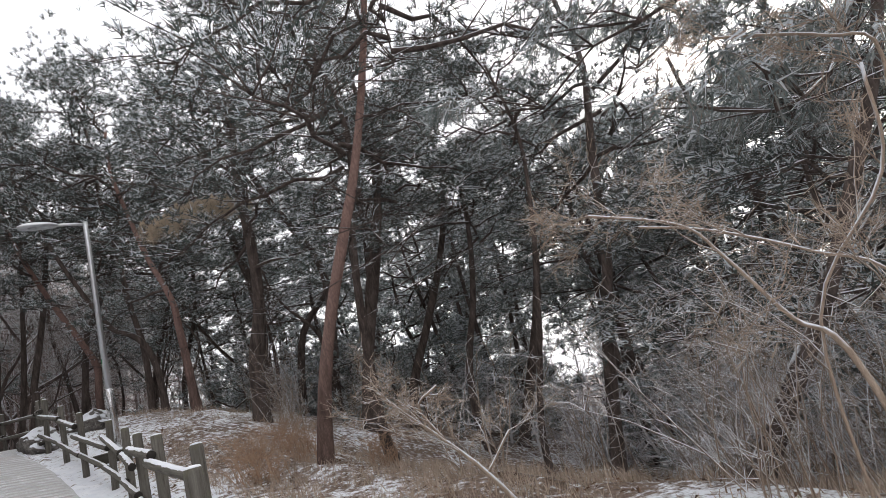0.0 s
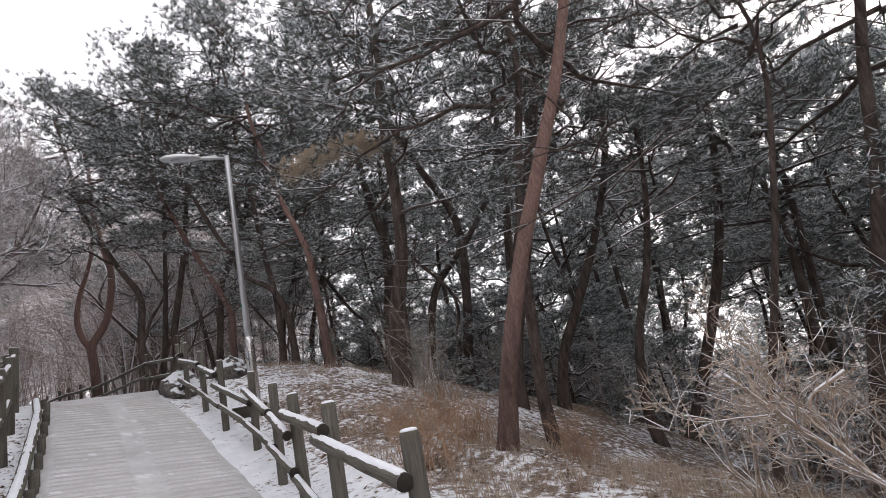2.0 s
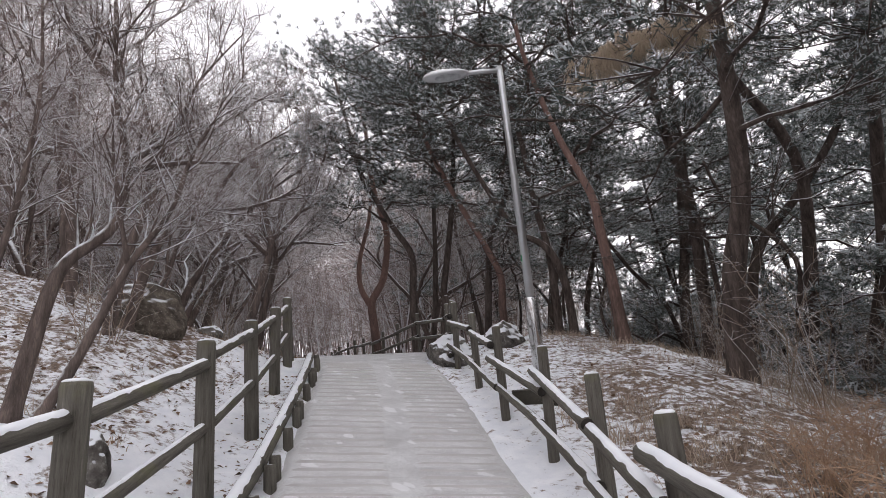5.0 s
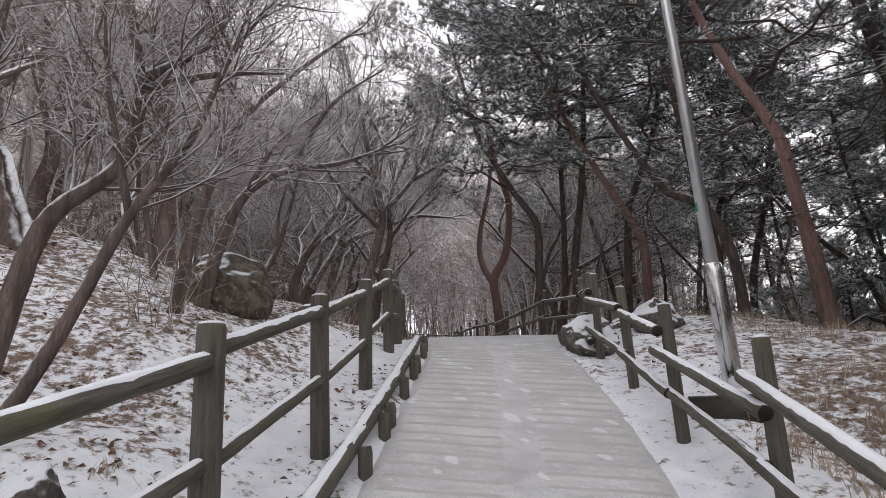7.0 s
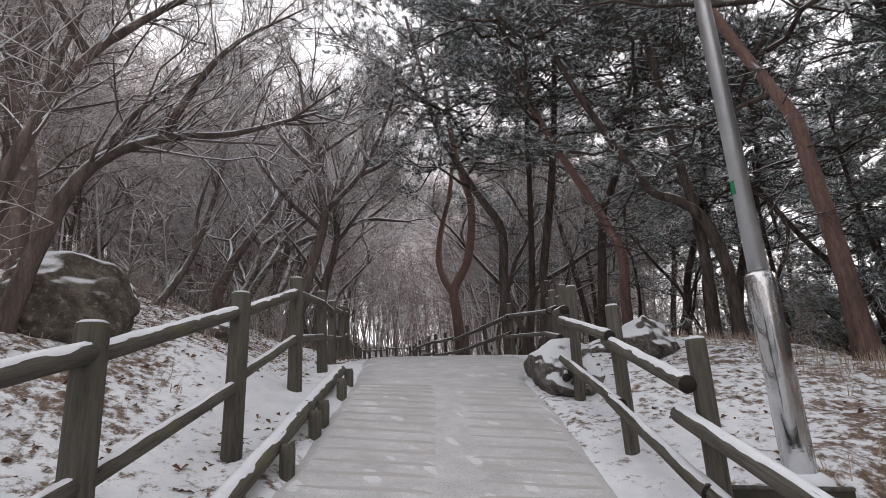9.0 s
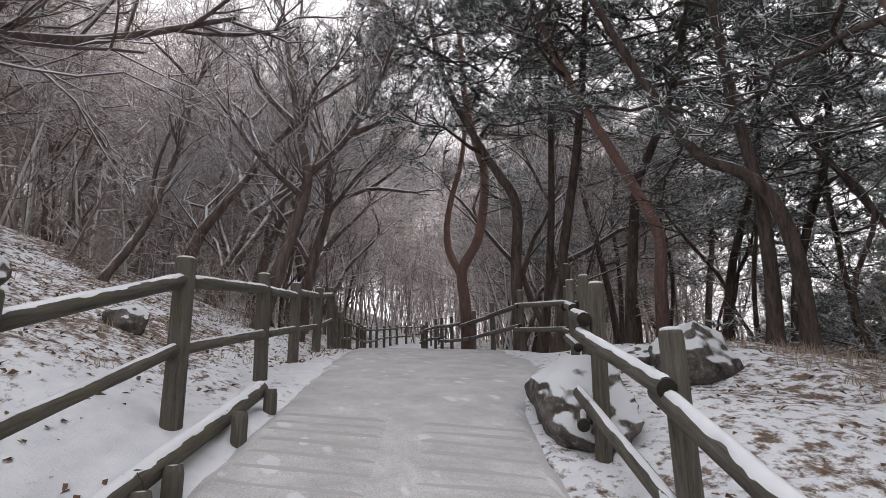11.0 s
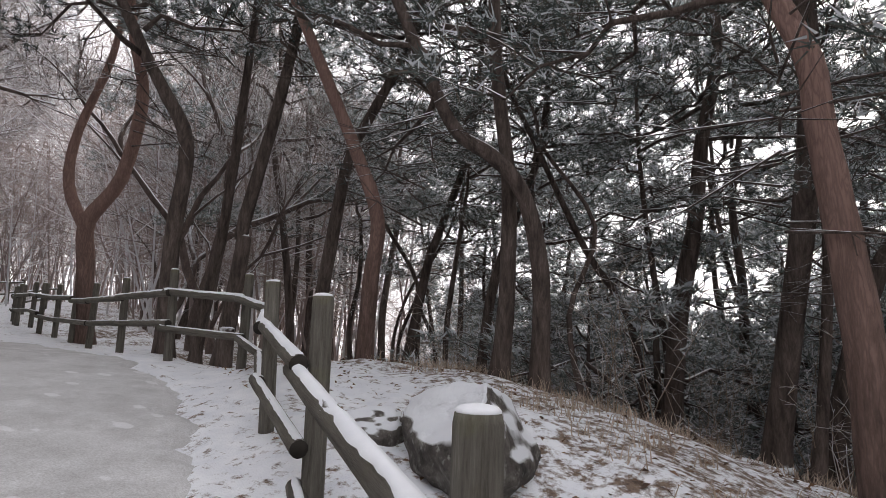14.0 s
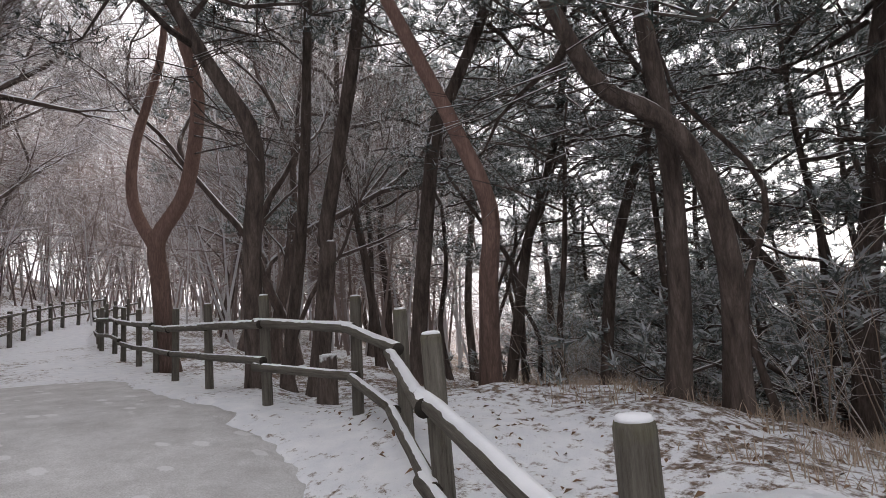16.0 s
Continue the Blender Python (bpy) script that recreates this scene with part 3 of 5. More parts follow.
def crown_parts(seed, height, radius, limbs=15, tufts=1150, snowy=0.4, droop=0.0, bare=0.35, needle=(11, 0.165, 0.0165), dead=26, hang=0.0, twigs=3):
    """Limbs, needles and snow of a pine's crown; its foot is where the lowest limb leaves the trunk."""
    rng = np.random.default_rng(seed)
    t = Tubes()
    tips, ways = [], []
    for i in range(limbs):
        f = (i + rng.uniform(0, 0.8)) / limbs
        z = height * f
        reach = radius * (0.55 + 0.6 * math.sin(math.pi * min(1, 0.25 + 0.72 * f))) * rng.uniform(0.65, 1.1) * (1.15 - 0.75 * f ** 2.5)
        w = i * 2.4 + rng.uniform(-0.5, 0.5)
        c = np.array([math.cos(w), math.sin(w), 0])
        s = np.array([-c[1], c[0], 0])
        rise = rng.uniform(0.0, 0.45) + 0.5 * f - droop
        bend = rng.uniform(-0.35, 0.35)
        line = [np.array([0, 0, z])]
        for k in range(1, 7):
            q = k / 6
            line.append(np.array([0, 0, z]) + c * reach * q + s * bend * reach * q * q + np.array([rng.normal(0, 0.07), rng.normal(0, 0.07), reach * (rise * q - 0.28 * q * q) + rng.normal(0, 0.09)]))
        r0 = 0.014 + 0.02 * (1 - f) + 0.005 * reach
        t.add(line, [r0 * (1 - 0.8 * k / 6) for k in range(7)], 5)
        for k in range(2, 7):
            for b in range(twigs if k < 6 else twigs + 1):
                o = line[k]
                a = w + rng.uniform(-1.25, 1.25)
                ln = reach * rng.uniform(0.16, 0.42)
                e = o + np.array([math.cos(a), math.sin(a), rng.uniform(-0.1, 0.5)]) * ln
                m = (o + e) / 2 + rng.normal(0, 0.04, 3)
                t.add([o, m, e], [r0 * 0.36, r0 * 0.22, r0 * 0.1], 3, False)
                if k / 6 > bare:
                    tips += [m * 0.4 + e * 0.6, e]
                    ways += [e - o, e - o]
    # thin dead twigs below the green
    for i in range(dead):
        w = rng.uniform(0, 6.28)
        z = height * rng.uniform(-0.35, 0.5)
        ln = radius * rng.uniform(0.25, 0.75)
        e = np.array([math.cos(w) * ln, math.sin(w) * ln, z + ln * rng.uniform(-0.35, 0.35)])
        m = e * 0.5 + np.array([0, 0, z]) * 0.5 + rng.normal(0, 0.06, 3)
        t.add([(0, 0, z), m, e], [0.013, 0.009, 0.003], 3, False)
        for b in range(4):
            e2 = m + (e - m) * rng.uniform(0, 1) + rng.normal(0, 0.18, 3)
            t.add([m, e2], [0.006, 0.002], 3, False)
    tips, ways = np.array(tips), np.array(ways)
    ways /= np.linalg.norm(ways, axis=1, keepdims=True)
    pick = rng.integers(0, len(tips), tufts)
    p = tips[pick] + rng.normal(0, 1, (tufts, 3)) * np.array([0.19, 0.19, 0.075]) * radius / 2.2
    d = ways[pick] * 0.7 + np.array([0, 0, 0.5 - droop - hang])
    needles = spray(p, d, rng, *needle)
    lying = rng.random(tufts) < snowy
    ps = p[lying] + np.array([0, 0, 0.045])
    snow = spray(ps, d[lying] * np.array([1, 1, 0.5]), rng, 5, needle[1] * 0.85, needle[2] * 1.3, 0.4)
    return t, needles, snow


CROWNS = []
for k, (h, r, n, s) in enumerate(((4.2, 2.3, 1450, 0.8), (3.6, 2.6, 1450, 0.7), (5.0, 2.2, 1500, 0.8), (3.2, 2.0, 1100, 0.7), (4.4, 2.7, 1500, 0.95))):
    tb, nd, sn = crown_parts(11 + k, h, r, 15, n, s, 0.1 if k == 1 else 0.0)
    CROWNS.append((tb.mesh("limbs", M_PINE), tri_mesh("needles", nd, M_NEEDLE), tri_mesh("snow", sn, M_NEEDLESNOW), h))
MID_CROWNS = []
for k, (h, r) in enumerate(((4.0, 2.3), (4.6, 2.5))):
    tb, nd, sn = crown_parts(91 + k, h, r, 10, 620, 0.8, 0.1, 0.3, (11, 0.17, 0.016), 26, twigs=2)
    MID_CROWNS.append((tb.mesh("limbs", M_PINE), tri_mesh("needles", nd, M_NEEDLE), tri_mesh("snow", sn, M_NEEDLESNOW), h))
tb, nd, sn = crown_parts(40, 2.6, 2.0, 10, 480, 1.0, 0.15, 0.1, (8, 0.18, 0.026), 4, twigs=2)
LOW_CROWN = (tb.mesh("limbs", M_PINE), tri_mesh("needles", nd, M_FROSTED), tri_mesh("snow", sn, M_NEEDLESNOW), 2.6)
tb, nd, sn = crown_parts(47, 2.8, 2.2, 16, 1100, 1.0, 0.22, 0.2, (16, 0.22, 0.0125), 10, 1.5)
BOWED_CROWN = (tb.mesh("limbs", M_PINE), tri_mesh("needles", nd, M_FROSTED), tri_mesh("snow", sn, M_NEEDLESNOW), 2.8)


FAR_CROWNS = []
for k, (h, r, s) in enumerate(((4.4, 2.5, 1.0), (5.0, 2.7, 1.0), (3.8, 2.6, 0.95))):
    tb, nd, sn = crown_parts(61 + k, h, r, 9, 760, s, 0.05, 0.3, (9, 0.22, 0.03), 5, twigs=2)
    FAR_CROWNS.append((tb.mesh("limbs", M_PINE), tri_mesh("needles", nd, M_FROSTED), tri_mesh("snow", sn, M_NEEDLESNOW), h))


def trunk_mesh(line, radius, top, seed, mat):
    rng = random.Random(seed)
    pts = smooth_line(line, 4)
    n = len(pts) - 1
    rad = []
    for i in range(n + 1):
        f = i / n
        flare = 0.32 * math.exp(-max(0, pts[i][2]) * 3.2)
        rad.append(radius * (1 - f) + top * f + radius * flare)
    t = Tubes()
    t.add(pts, rad, 12, True, 0.10, rng)
    return t.mesh("trunk", mat)


PINE_N = [0]


def pine(x, y, line, dia, crown=0, scale=1.0, red=False, height=7.5, base=None, forks=(), label=None, crown_at=0.82, crowns=CROWNS, lower=None):
    """A pine at x, y. line: the trunk's bends as (dx, dy, dz) from its foot; it then grows on to its height."""
    k = PINE_N[0] = PINE_N[0] + 1
    rng = random.Random(k)
    z = float(land(x, y)) if base is None else base
    root = tagged(new("pine_tree"), label or ("red-barked pine with snow-dusted needles" if red else "dark-barked crooked pine with snow-dusted needles"), "pine tree", "pines of the slope")
    root.location = (x, y, z - 0.05)
    pts = [(0, 0, -0.15), (0, 0, 0)] + list(line) if line else [(0, 0, -0.15), (0, 0, 0)]
    lx, ly, lz = pts[-1]
    px, py, pz = pts[-2] if line else (rng.uniform(-0.1, 0.1), rng.uniform(-0.1, 0.1), -1)
    sx, sy = (lx - px) / max(lz - pz, 0.3), (ly - py) / max(lz - pz, 0.3)
    left = height - lz
    m = max(2, int(left / 1.4))
    for i in range(1, m + 1):
        f = i / m
        fade = 1 - 0.5 * f
        pts.append((lx + sx * left * f * fade + rng.uniform(-0.14, 0.14), ly + sy * left * f * fade + rng.uniform(-0.14, 0.14), lz + left * f))
    mat = M_REDPINE if red else M_PINE
    child("trunk", trunk_mesh(pts, dia / 2, dia * 0.16, k, mat), root)
    for f in forks:
        t = Tubes()
        fp = smooth_line(f, 4)
        t.add(fp, [dia * 0.33 * (1 - 0.6 * i / len(fp)) for i in range(len(fp))], 10, True, 0.1, rng)
        child("limb", t.mesh("limb", mat), root)
    limbs, needles, snow, h = crowns[crown]
    top = Vector(pts[-1])
    foot = top - Vector((0, 0, h * scale * crown_at))
    m4 = Matrix.Translation(foot) @ pose(0, 0, 0, rng.uniform(-5, 5), rng.uniform(-5, 5), rng.uniform(0, 360)) @ Matrix.Scale(scale, 4)
    sets = [(limbs, needles, snow, m4)]
    if lower is not None:
        limbs, needles, snow, h2 = MID_CROWNS[k % 2]
        at = int(len(pts) * 0.62)
        sets.append((limbs, needles, snow, Matrix.Translation(Vector(pts[at]) - Vector((0, 0, lower))) @ pose(0, 0, 0, rng.uniform(-6, 6), rng.uniform(-6, 6), rng.uniform(0, 360))))
    for limbs, needles, snow, m4 in sets:
        for nm, me, lb in (("bough", limbs, ""), ("crown", needles, "dark green needles"), ("snow", snow, "snow caught in the needles")):
            child(nm, me, root, lb, m4)
    return root


# those that stand by the path and on the bank
pine(-0.70, 6.05, [(0.37, -0.16, 1.01), (0.8, -0.18, 2.04), (1.34, -0.15, 3.15), (1.73, -0.13, 3.95)], 0.23, crown=1, red=True, height=8.3, lower=0.6)
pine(-1.78, 9.85, [(0.1, -0.31, 0.88), (0.31, -0.54, 2.01), (0.6, -0.8, 3.4), (0.94, -0.99, 4.68)], 0.28, crown=1, height=8.8)
pine(-0.89, 13.14, [(0.03, -0.41, 0.95), (0.34, -0.64, 2.3), (0.92, -0.67, 3.68)], 0.28, crown=3, height=7.0, scale=0.8)
pine(-0.64, 14.95, [(0.74, -0.04, 1.6), (1.45, -0.02, 3.12), (2.07, -0.12, 4.78)], 0.36, crown=4, height=8.8)
pine(-3.09, 13.83, [(0.37, -0.14, 1.2), (1.15, -0.02, 2.57)], 0.31, crown=0, height=8.8)
pine(-3.99, 12.88, [(0.73, -0.13, 2.22), (1.53, -0.22, 4.25)], 0.35, crown=2, height=9.8)
withered_host = pine(-4.75, 9.77, [(0.27, -0.16, 1.34), (0.68, -0.14, 2.65), (0.92, -0.3, 3.82)], 0.39, crown=1, height=9.3, lower=0.6)
pine(-8.26, 14.59, [(0, 0, 0.43), (0.61, -0.55, 3.78), (0.74, -1.17, 5.71)], 0.37, crown=0, height=10.8)
pine(-6.40, 15.45, [(0, 0, 0.89), (0.49, -0.13, 2.83), (0.88, -0.5, 5.01), (0.53, -1.82, 7.06)], 0.39, crown=4, height=10.8)
pine(-5.83, 16.48, [(0, 0, 0.66), (0.74, 0.14, 2.76), (1.28, -0.06, 5.04)], 0.41, crown=0, height=10.8)
pine(-3.21, 11.70, [(0.33, -0.09, 1.43), (1.23, 0.1, 3.95)], 0.36, crown=2, height=9.3)
pine(-7.66, 15.37, [(0, 0, 0.8), (0.61, -0.02, 2.86), (1.54, 0.71, 4.17)], 0.33, crown=3, height=8.8)
pine(-19.47, 11.30, [(0.12, -0.19, 1.57), (0.19, -0.27, 2.37), (0.69, 0.02, 3.23), (1.06, 0.07, 4.81), (1.0, -0.2, 6.03)], 0.37, crown=3, red=True, height=10.6, scale=1.15, forks=[[(0.19, -0.25, 2.1), (-0.25, -0.52, 3.1), (-0.19, -0.5, 4.2), (0.25, -0.25, 5.7), (0.5, -0.2, 7.2)]])
pine(-15.73, 10.82, [(0.18, -0.14, 1.71), (0.41, -0.19, 3.15), (0.19, -0.53, 3.98), (-0.0, -0.8, 4.58)], 0.29, crown=0, height=10.0, lower=0.2)
pine(-15.92, 11.88, [(0.39, 0.0, 2.06), (0.42, -0.04, 2.46), (0.99, 0.08, 4.63)], 0.31, crown=1, height=10.0)
pine(-17.23, 12.28, [(0, 0, 0.46), (0.38, 0.03, 2.21), (0.71, -0.01, 4.06)], 0.26, crown=3, height=10.0)
pine(-14.98, 13.05, [(0, 0, 0.49), (0.28, -0.03, 2.08), (0.66, -0.02, 3.91), (0.85, 0.07, 4.32)], 0.29, crown=2, height=10.5, lower=0.6)
pine(-12.98, 12.17, [(0.15, -0.09, 1.24), (0.28, -0.14, 2.14), (0.12, -0.42, 3.01), (-0.16, -0.87, 4.14)], 0.26, crown=1, red=True, height=10.0, lower=0.2)
pine(-10.89, 12.28, [(0.16, -0.09, 1.06), (0.26, -0.22, 2.36), (0.24, -0.47, 3.67)], 0.24, crown=4, height=10.5)
pine(-10.39, 12.33, [(0.12, -0.17, 1.39), (0.02, -0.41, 2.29), (-0.22, -0.69, 2.71), (-0.49, -0.96, 2.93), (-0.68, -1.22, 3.44)], 0.24, crown=0, height=9.5, lower=0.2)
pine(-9.93, 16.16, [(0.25, -0.1, 2.02), (0.56, -0.08, 3.48)], 0.37, crown=2, height=9.3, lower=0.2)
pine(-10.54, 16.99, [(-0.09, -0.41, 2.15), (-0.62, -1.08, 3.37)], 0.18, crown=3, height=8.5, scale=0.8)
pine(-13.40, 15.83, [(0.34, -0.09, 2.18), (0.74, 0.02, 3.55)], 0.24, crown=3, height=10.0, lower=0.2)
pine(-15.44, 15.97, [(0.58, 0.08, 2.68), (0.88, 0.18, 3.63)], 0.24, crown=1, height=10.0, lower=0.6)
pine(-7.30, 10.48, [(-0.03, 0, 0.43), (-0.05, 0, 1.07), (-0.1, 0, 1.78), (-0.16, 0, 2.46), (-0.19, 0, 2.96), (-0.36, 0, 3.5), (-0.75, -0.1, 4.6)], 0.27, crown=1, red=True, height=9.0, lower=0.2)
pine(4.42, 4.29, [(0.52, -0.02, 0.66), (0.93, 0, 1.13), (1.4, 0, 1.8)], 0.2, crown=0, height=4.9, crowns=[BOWED_CROWN], label="leaning young pine, its long needles bowed under snow")
pine(1.5, 9.1, [(0.1, 0, 1.0), (0.6, -0.2, 2.4)], 0.15, crown=3, scale=0.7, height=7.6)
pine(2.5, 9.4, [(0.6, -0.05, 2.2), (1.2, -0.1, 3.9)], 0.28, crown=4, height=9.0)


def withered_bough(tree, a, b, seed):
    """A dead limb of a pine with its brown needles hanging."""
    rng = np.random.default_rng(seed)
    o = np.array(tree.location)
    a, b = np.array(a) - o, np.array(b) - o
    line = [a + (b - a) * f + np.array([0, 0, 0.35 * math.sin(math.pi * f)]) for f in np.linspace(0, 1, 8)]
    t = Tubes()
    t.add(line, [0.05 * (1 - 0.1 * i) for i in range(8)], 7)
    tips = []
    for i in range(170):
        f = rng.uniform(0.5, 7)
        q = line[int(f)] + (line[min(7, int(f) + 1)] - line[int(f)]) * (f % 1)
        e = q + rng.normal(0, 1, 3) * np.array([0.13, 0.13, 0.07]) + np.array([0, 0, 0.04])
        t.add([q, e], [0.008, 0.003], 3, False)
        tips.append(e)
    tips = np.array(tips)
    bough = child("dead_limb", t.mesh("dead_limb", M_TWIG), tree, "dead limb reaching towards the path")
    child("withered_needles", tri_mesh("withered_needles", spray(tips, np.tile([0, 0, -2.6], (len(tips), 1)), rng, 26, 0.34, 0.009), M_DEADNEEDLE), bough, "hanging brown withered needles")


withered_bough(withered_host, (-3.62, 9.45, 5.35), (-5.1, 7.7, 4.85), 3)


# ---- bare broadleaved trees ----
def bare_tree(seed, height, spread, trunk_r, stems=1, lean=0.0, depth=5):
    rng = random.Random(seed)
    big, small = Tubes(), Tubes()
    ends, ways = [], []

    def grow(p, d, length, r, level):
        n = 4 if level < 3 else 3 if level < depth else 2
        pts, rad = [p], [r]
        q, w = p.copy(), d.copy()
        for i in range(n):
            w = (w + Vector((rng.gauss(0, 0.16), rng.gauss(0, 0.16), rng.gauss(0.03, 0.1)))).normalized()
            q = q + w * (length / n)
            pts.append(q.copy())
            rad.append(r * (1 - 0.42 * (i + 1) / n))
        (big if level < 3 else small).add(pts, rad, 8 if level == 0 else 5 if level < 3 else 3, False)
        if level >= depth - 1:
            ends.extend(pts[1:])
            ways.extend([w.copy()] * n)
        if level >= depth:
            return
        kids = 3 if level < depth - 1 else 4
        for i in range(kids):
            at = pts[-1] if i < 2 else pts[rng.randint(1, n - 1)]
            ax = Vector((rng.gauss(0, 1), rng.gauss(0, 1), rng.gauss(0, 0.4))).normalized()
            ang = rng.uniform(0.35, 0.85) * spread
            nd = (Matrix.Rotation(ang, 3, w.cross(ax).normalized()) @ w)
            nd.z = nd.z + 0.12 if level > 2 else abs(nd.z) + 0.12
            if at.z < height * 0.45 and nd.z < 0.1:
                nd.z = 0.25
            grow(at, nd.normalized(), length * rng.uniform(0.58, 0.82), max(0.0045, r * (0.62 if i < 2 else 0.44)), level + 1)

    for s in range(stems):
        a = rng.uniform(0, 6.28)
        d = Vector((lean + 0.28 * math.cos(a) * (stems > 1), 0.28 * math.sin(a) * (stems > 1), 1)).normalized()
        grow(Vector((0.12 * math.cos(a) * (stems > 1), 0.12 * math.sin(a) * (stems > 1), -0.15)), d, height * 0.36, trunk_r * (1 if s == 0 else 0.75), 0)
    tips = spray(np.array(ends), np.array(ways), np.random.default_rng(seed), 3 if depth < 6 else 2, 0.36, 0.0065)
    return big.mesh("trunk", M_BARE), small.mesh("twigs", M_TWIGS), tri_mesh("twig_tips", tips, M_TIPS)


M_TWIGS = bark("twig_with_snow", (0.10, 0.075, 0.067), (0.24, 0.185, 0.168), None, (-0.05, 0.35), 2.0)
M_TIPS = leafy("twig_tips", [(0.16, 0.12, 0.11), (0.27, 0.21, 0.19), (0.66, 0.64, 0.64), (0.86, 0.87, 0.89)], 0.7, 0.3)
BARES = [bare_tree(2, 5.2, 0.95, 0.10, 1, 0.25), bare_tree(5, 4.6, 1.1, 0.065, 2), bare_tree(9, 6.0, 0.9, 0.12, 1, 0.1), bare_tree(14, 4.2, 1.15, 0.05, 3), bare_tree(21, 5.6, 1.0, 0.09, 2, 0.3), bare_tree(33, 5.4, 1.05, 0.085, 1, 0.34, 6)]


def bare(x, y, kind, turn, scale=1.0, label="bare broadleaved tree with snow along its grey branches"):
    trunk, twigs, tips = BARES[kind]
    root = tagged(new("bare_tree"), label, "bare tree", "bare trees of the slope")
    root.matrix_world = pose(x, y, float(land(x, y)), 0, 0, turn) @ Matrix.Scale(scale, 4)
    child("trunk", trunk, root)
    child("twig_crown", twigs, root, "fine twigs dusted with snow")
    child("twig_fringe", tips, root, "hair-fine twig ends furred with snow")


for u, v, kind, turn, sc in ((9.0, -3.9, 4, 250, 1.5), (11.8, -6.4, 2, 240, 1.5), (7.4, -4.6, 5, 130, 1.15), (5.2, -6.8, 0, 80, 1.5), (9.8, -7.6, 4, 210, 1.6), (14.2, -8.0, 5, 20, 1.3),
                             (22.5, -4.3, 2, 140, 1.6), (11.3, -3.6, 2, 270, 1.5), (13.4, -5.2, 1, 10, 1.2), (20.3, -4.6, 0, 100, 1.6), (25.0, -4.3, 1, 50, 1.7), (28.2, -4.6, 2, 20, 1.6), (25.5, 4.2, 2, 90, 1.5), (29.0, 3.6, 0, 70, 1.6), (33.0, 3.4, 2, 160, 1.6), (36.5, -5.0, 1, 45, 1.7)):
    bare(*xy_of(u, v), kind, turn, sc)
for u, v, turn, sc in ((17.4, -3.6, 50, 1.6), (20.6, -4.4, 80, 1.7), (23.8, -4.9, 100, 1.8), (27.2, -4.9, 65, 1.9), (33.5, -5.6, 75, 1.9), (24.5, 4.6, 250, 1.7)):
    bare(*xy_of(u, v), 5, turn, sc, "tall bare tree arching over the path, snow along its twigs")


def bent_tree(x, y, lines, radius, seed, label, group="bare trees of the slope", reach=1.0, close=0.2, mats=None, size=1.0):
    """A bare tree whose trunk and main limbs follow their own bends; each line is (dx, dy, dz) from the foot, the trunk first."""
    rng = random.Random(seed)
    wood, fine_mat, tip_mat = mats or (M_BARE, M_TWIGS, M_TIPS)
    root = tagged(new("bare_tree"), label, "bare tree", group)
    root.location = (x, y, float(land(x, y)))
    fine = Tubes()
    ends, ways = [], []

    def sprout(p, d, length, r, level):
        pts, q, w = [p], p.copy(), d.copy()
        n = 4 if level == 0 else 3
        for i in range(n):
            w = (w + Vector((rng.gauss(0, 0.17), rng.gauss(0, 0.17), rng.gauss(0.04, 0.12)))).normalized()
            q = q + w * (length / n)
            pts.append(q.copy())
        fine.add(pts, [r * (1 - 0.55 * i / n) for i in range(n + 1)], 3, False)
        ends.extend(pts[1:])
        ways.extend([w.copy()] * n)
        if level < 2:
            for i in range(3):
                ax = Vector((rng.gauss(0, 1), rng.gauss(0, 1), rng.gauss(0, 1)))
                side = w.cross(ax)
                if side.length > 1e-3:
                    sprout(pts[rng.randint(1, n)], Matrix.Rotation(rng.uniform(0.4, 0.9), 3, side.normalized()) @ w, length * rng.uniform(0.45, 0.7), max(0.003, r * 0.55), level + 1)

    for j, line in enumerate(lines):
        pts = [Vector(p) * size for p in smooth_line(line, 5)]
        if j == 0:
            pts = [pts[0] - Vector((0, 0, 0.4))] + pts
        n = len(pts) - 1
        r0 = radius if j == 0 else radius * 0.5
        t = Tubes()
        t.add(pts, [max(0.009, r0 * (1 - 0.8 * i / n) * (1.25 if j == 0 and i < 2 else 1)) for i in range(n + 1)], 10 if j == 0 else 7, True, 0.12, rng)
        child("trunk" if j == 0 else "limb", t.mesh("trunk" if j == 0 else "limb", wood), root)
        total = sum((pts[i + 1] - pts[i]).length for i in range(n))
        first = 0.38 if j == 0 else 0.15
        for m in range(int(total * (1 - first) / close)):
            f = (first + (1 - first) * rng.random()) * n
            i = min(n - 1, int(f))
            p = pts[i].lerp(pts[i + 1], f - i)
            d = (pts[i + 1] - pts[i]).normalized()
            side = d.cross(Vector((rng.gauss(0, 1), rng.gauss(0, 1), rng.gauss(0, 1))))
            if side.length < 1e-3:
                continue
            d = Matrix.Rotation(rng.uniform(0.5, 1.1), 3, side.normalized()) @ d
            d.z += 0.25
            sprout(p, d.normalized(), reach * rng.uniform(0.5, 1.15) * (1.2 - 0.4 * f / n), max(0.006, r0 * 0.22), 0)
    child("twig_crown", fine.mesh("twigs", fine_mat), root, "fine twigs lined with snow")
    tips = spray(np.array(ends), np.array(ways), np.random.default_rng(seed), 2, 0.3 * reach, 0.006)
    child("twig_fringe", tri_mesh("twig_tips", tips, tip_mat), root, "hair-fine twig ends furred with snow")
    return root


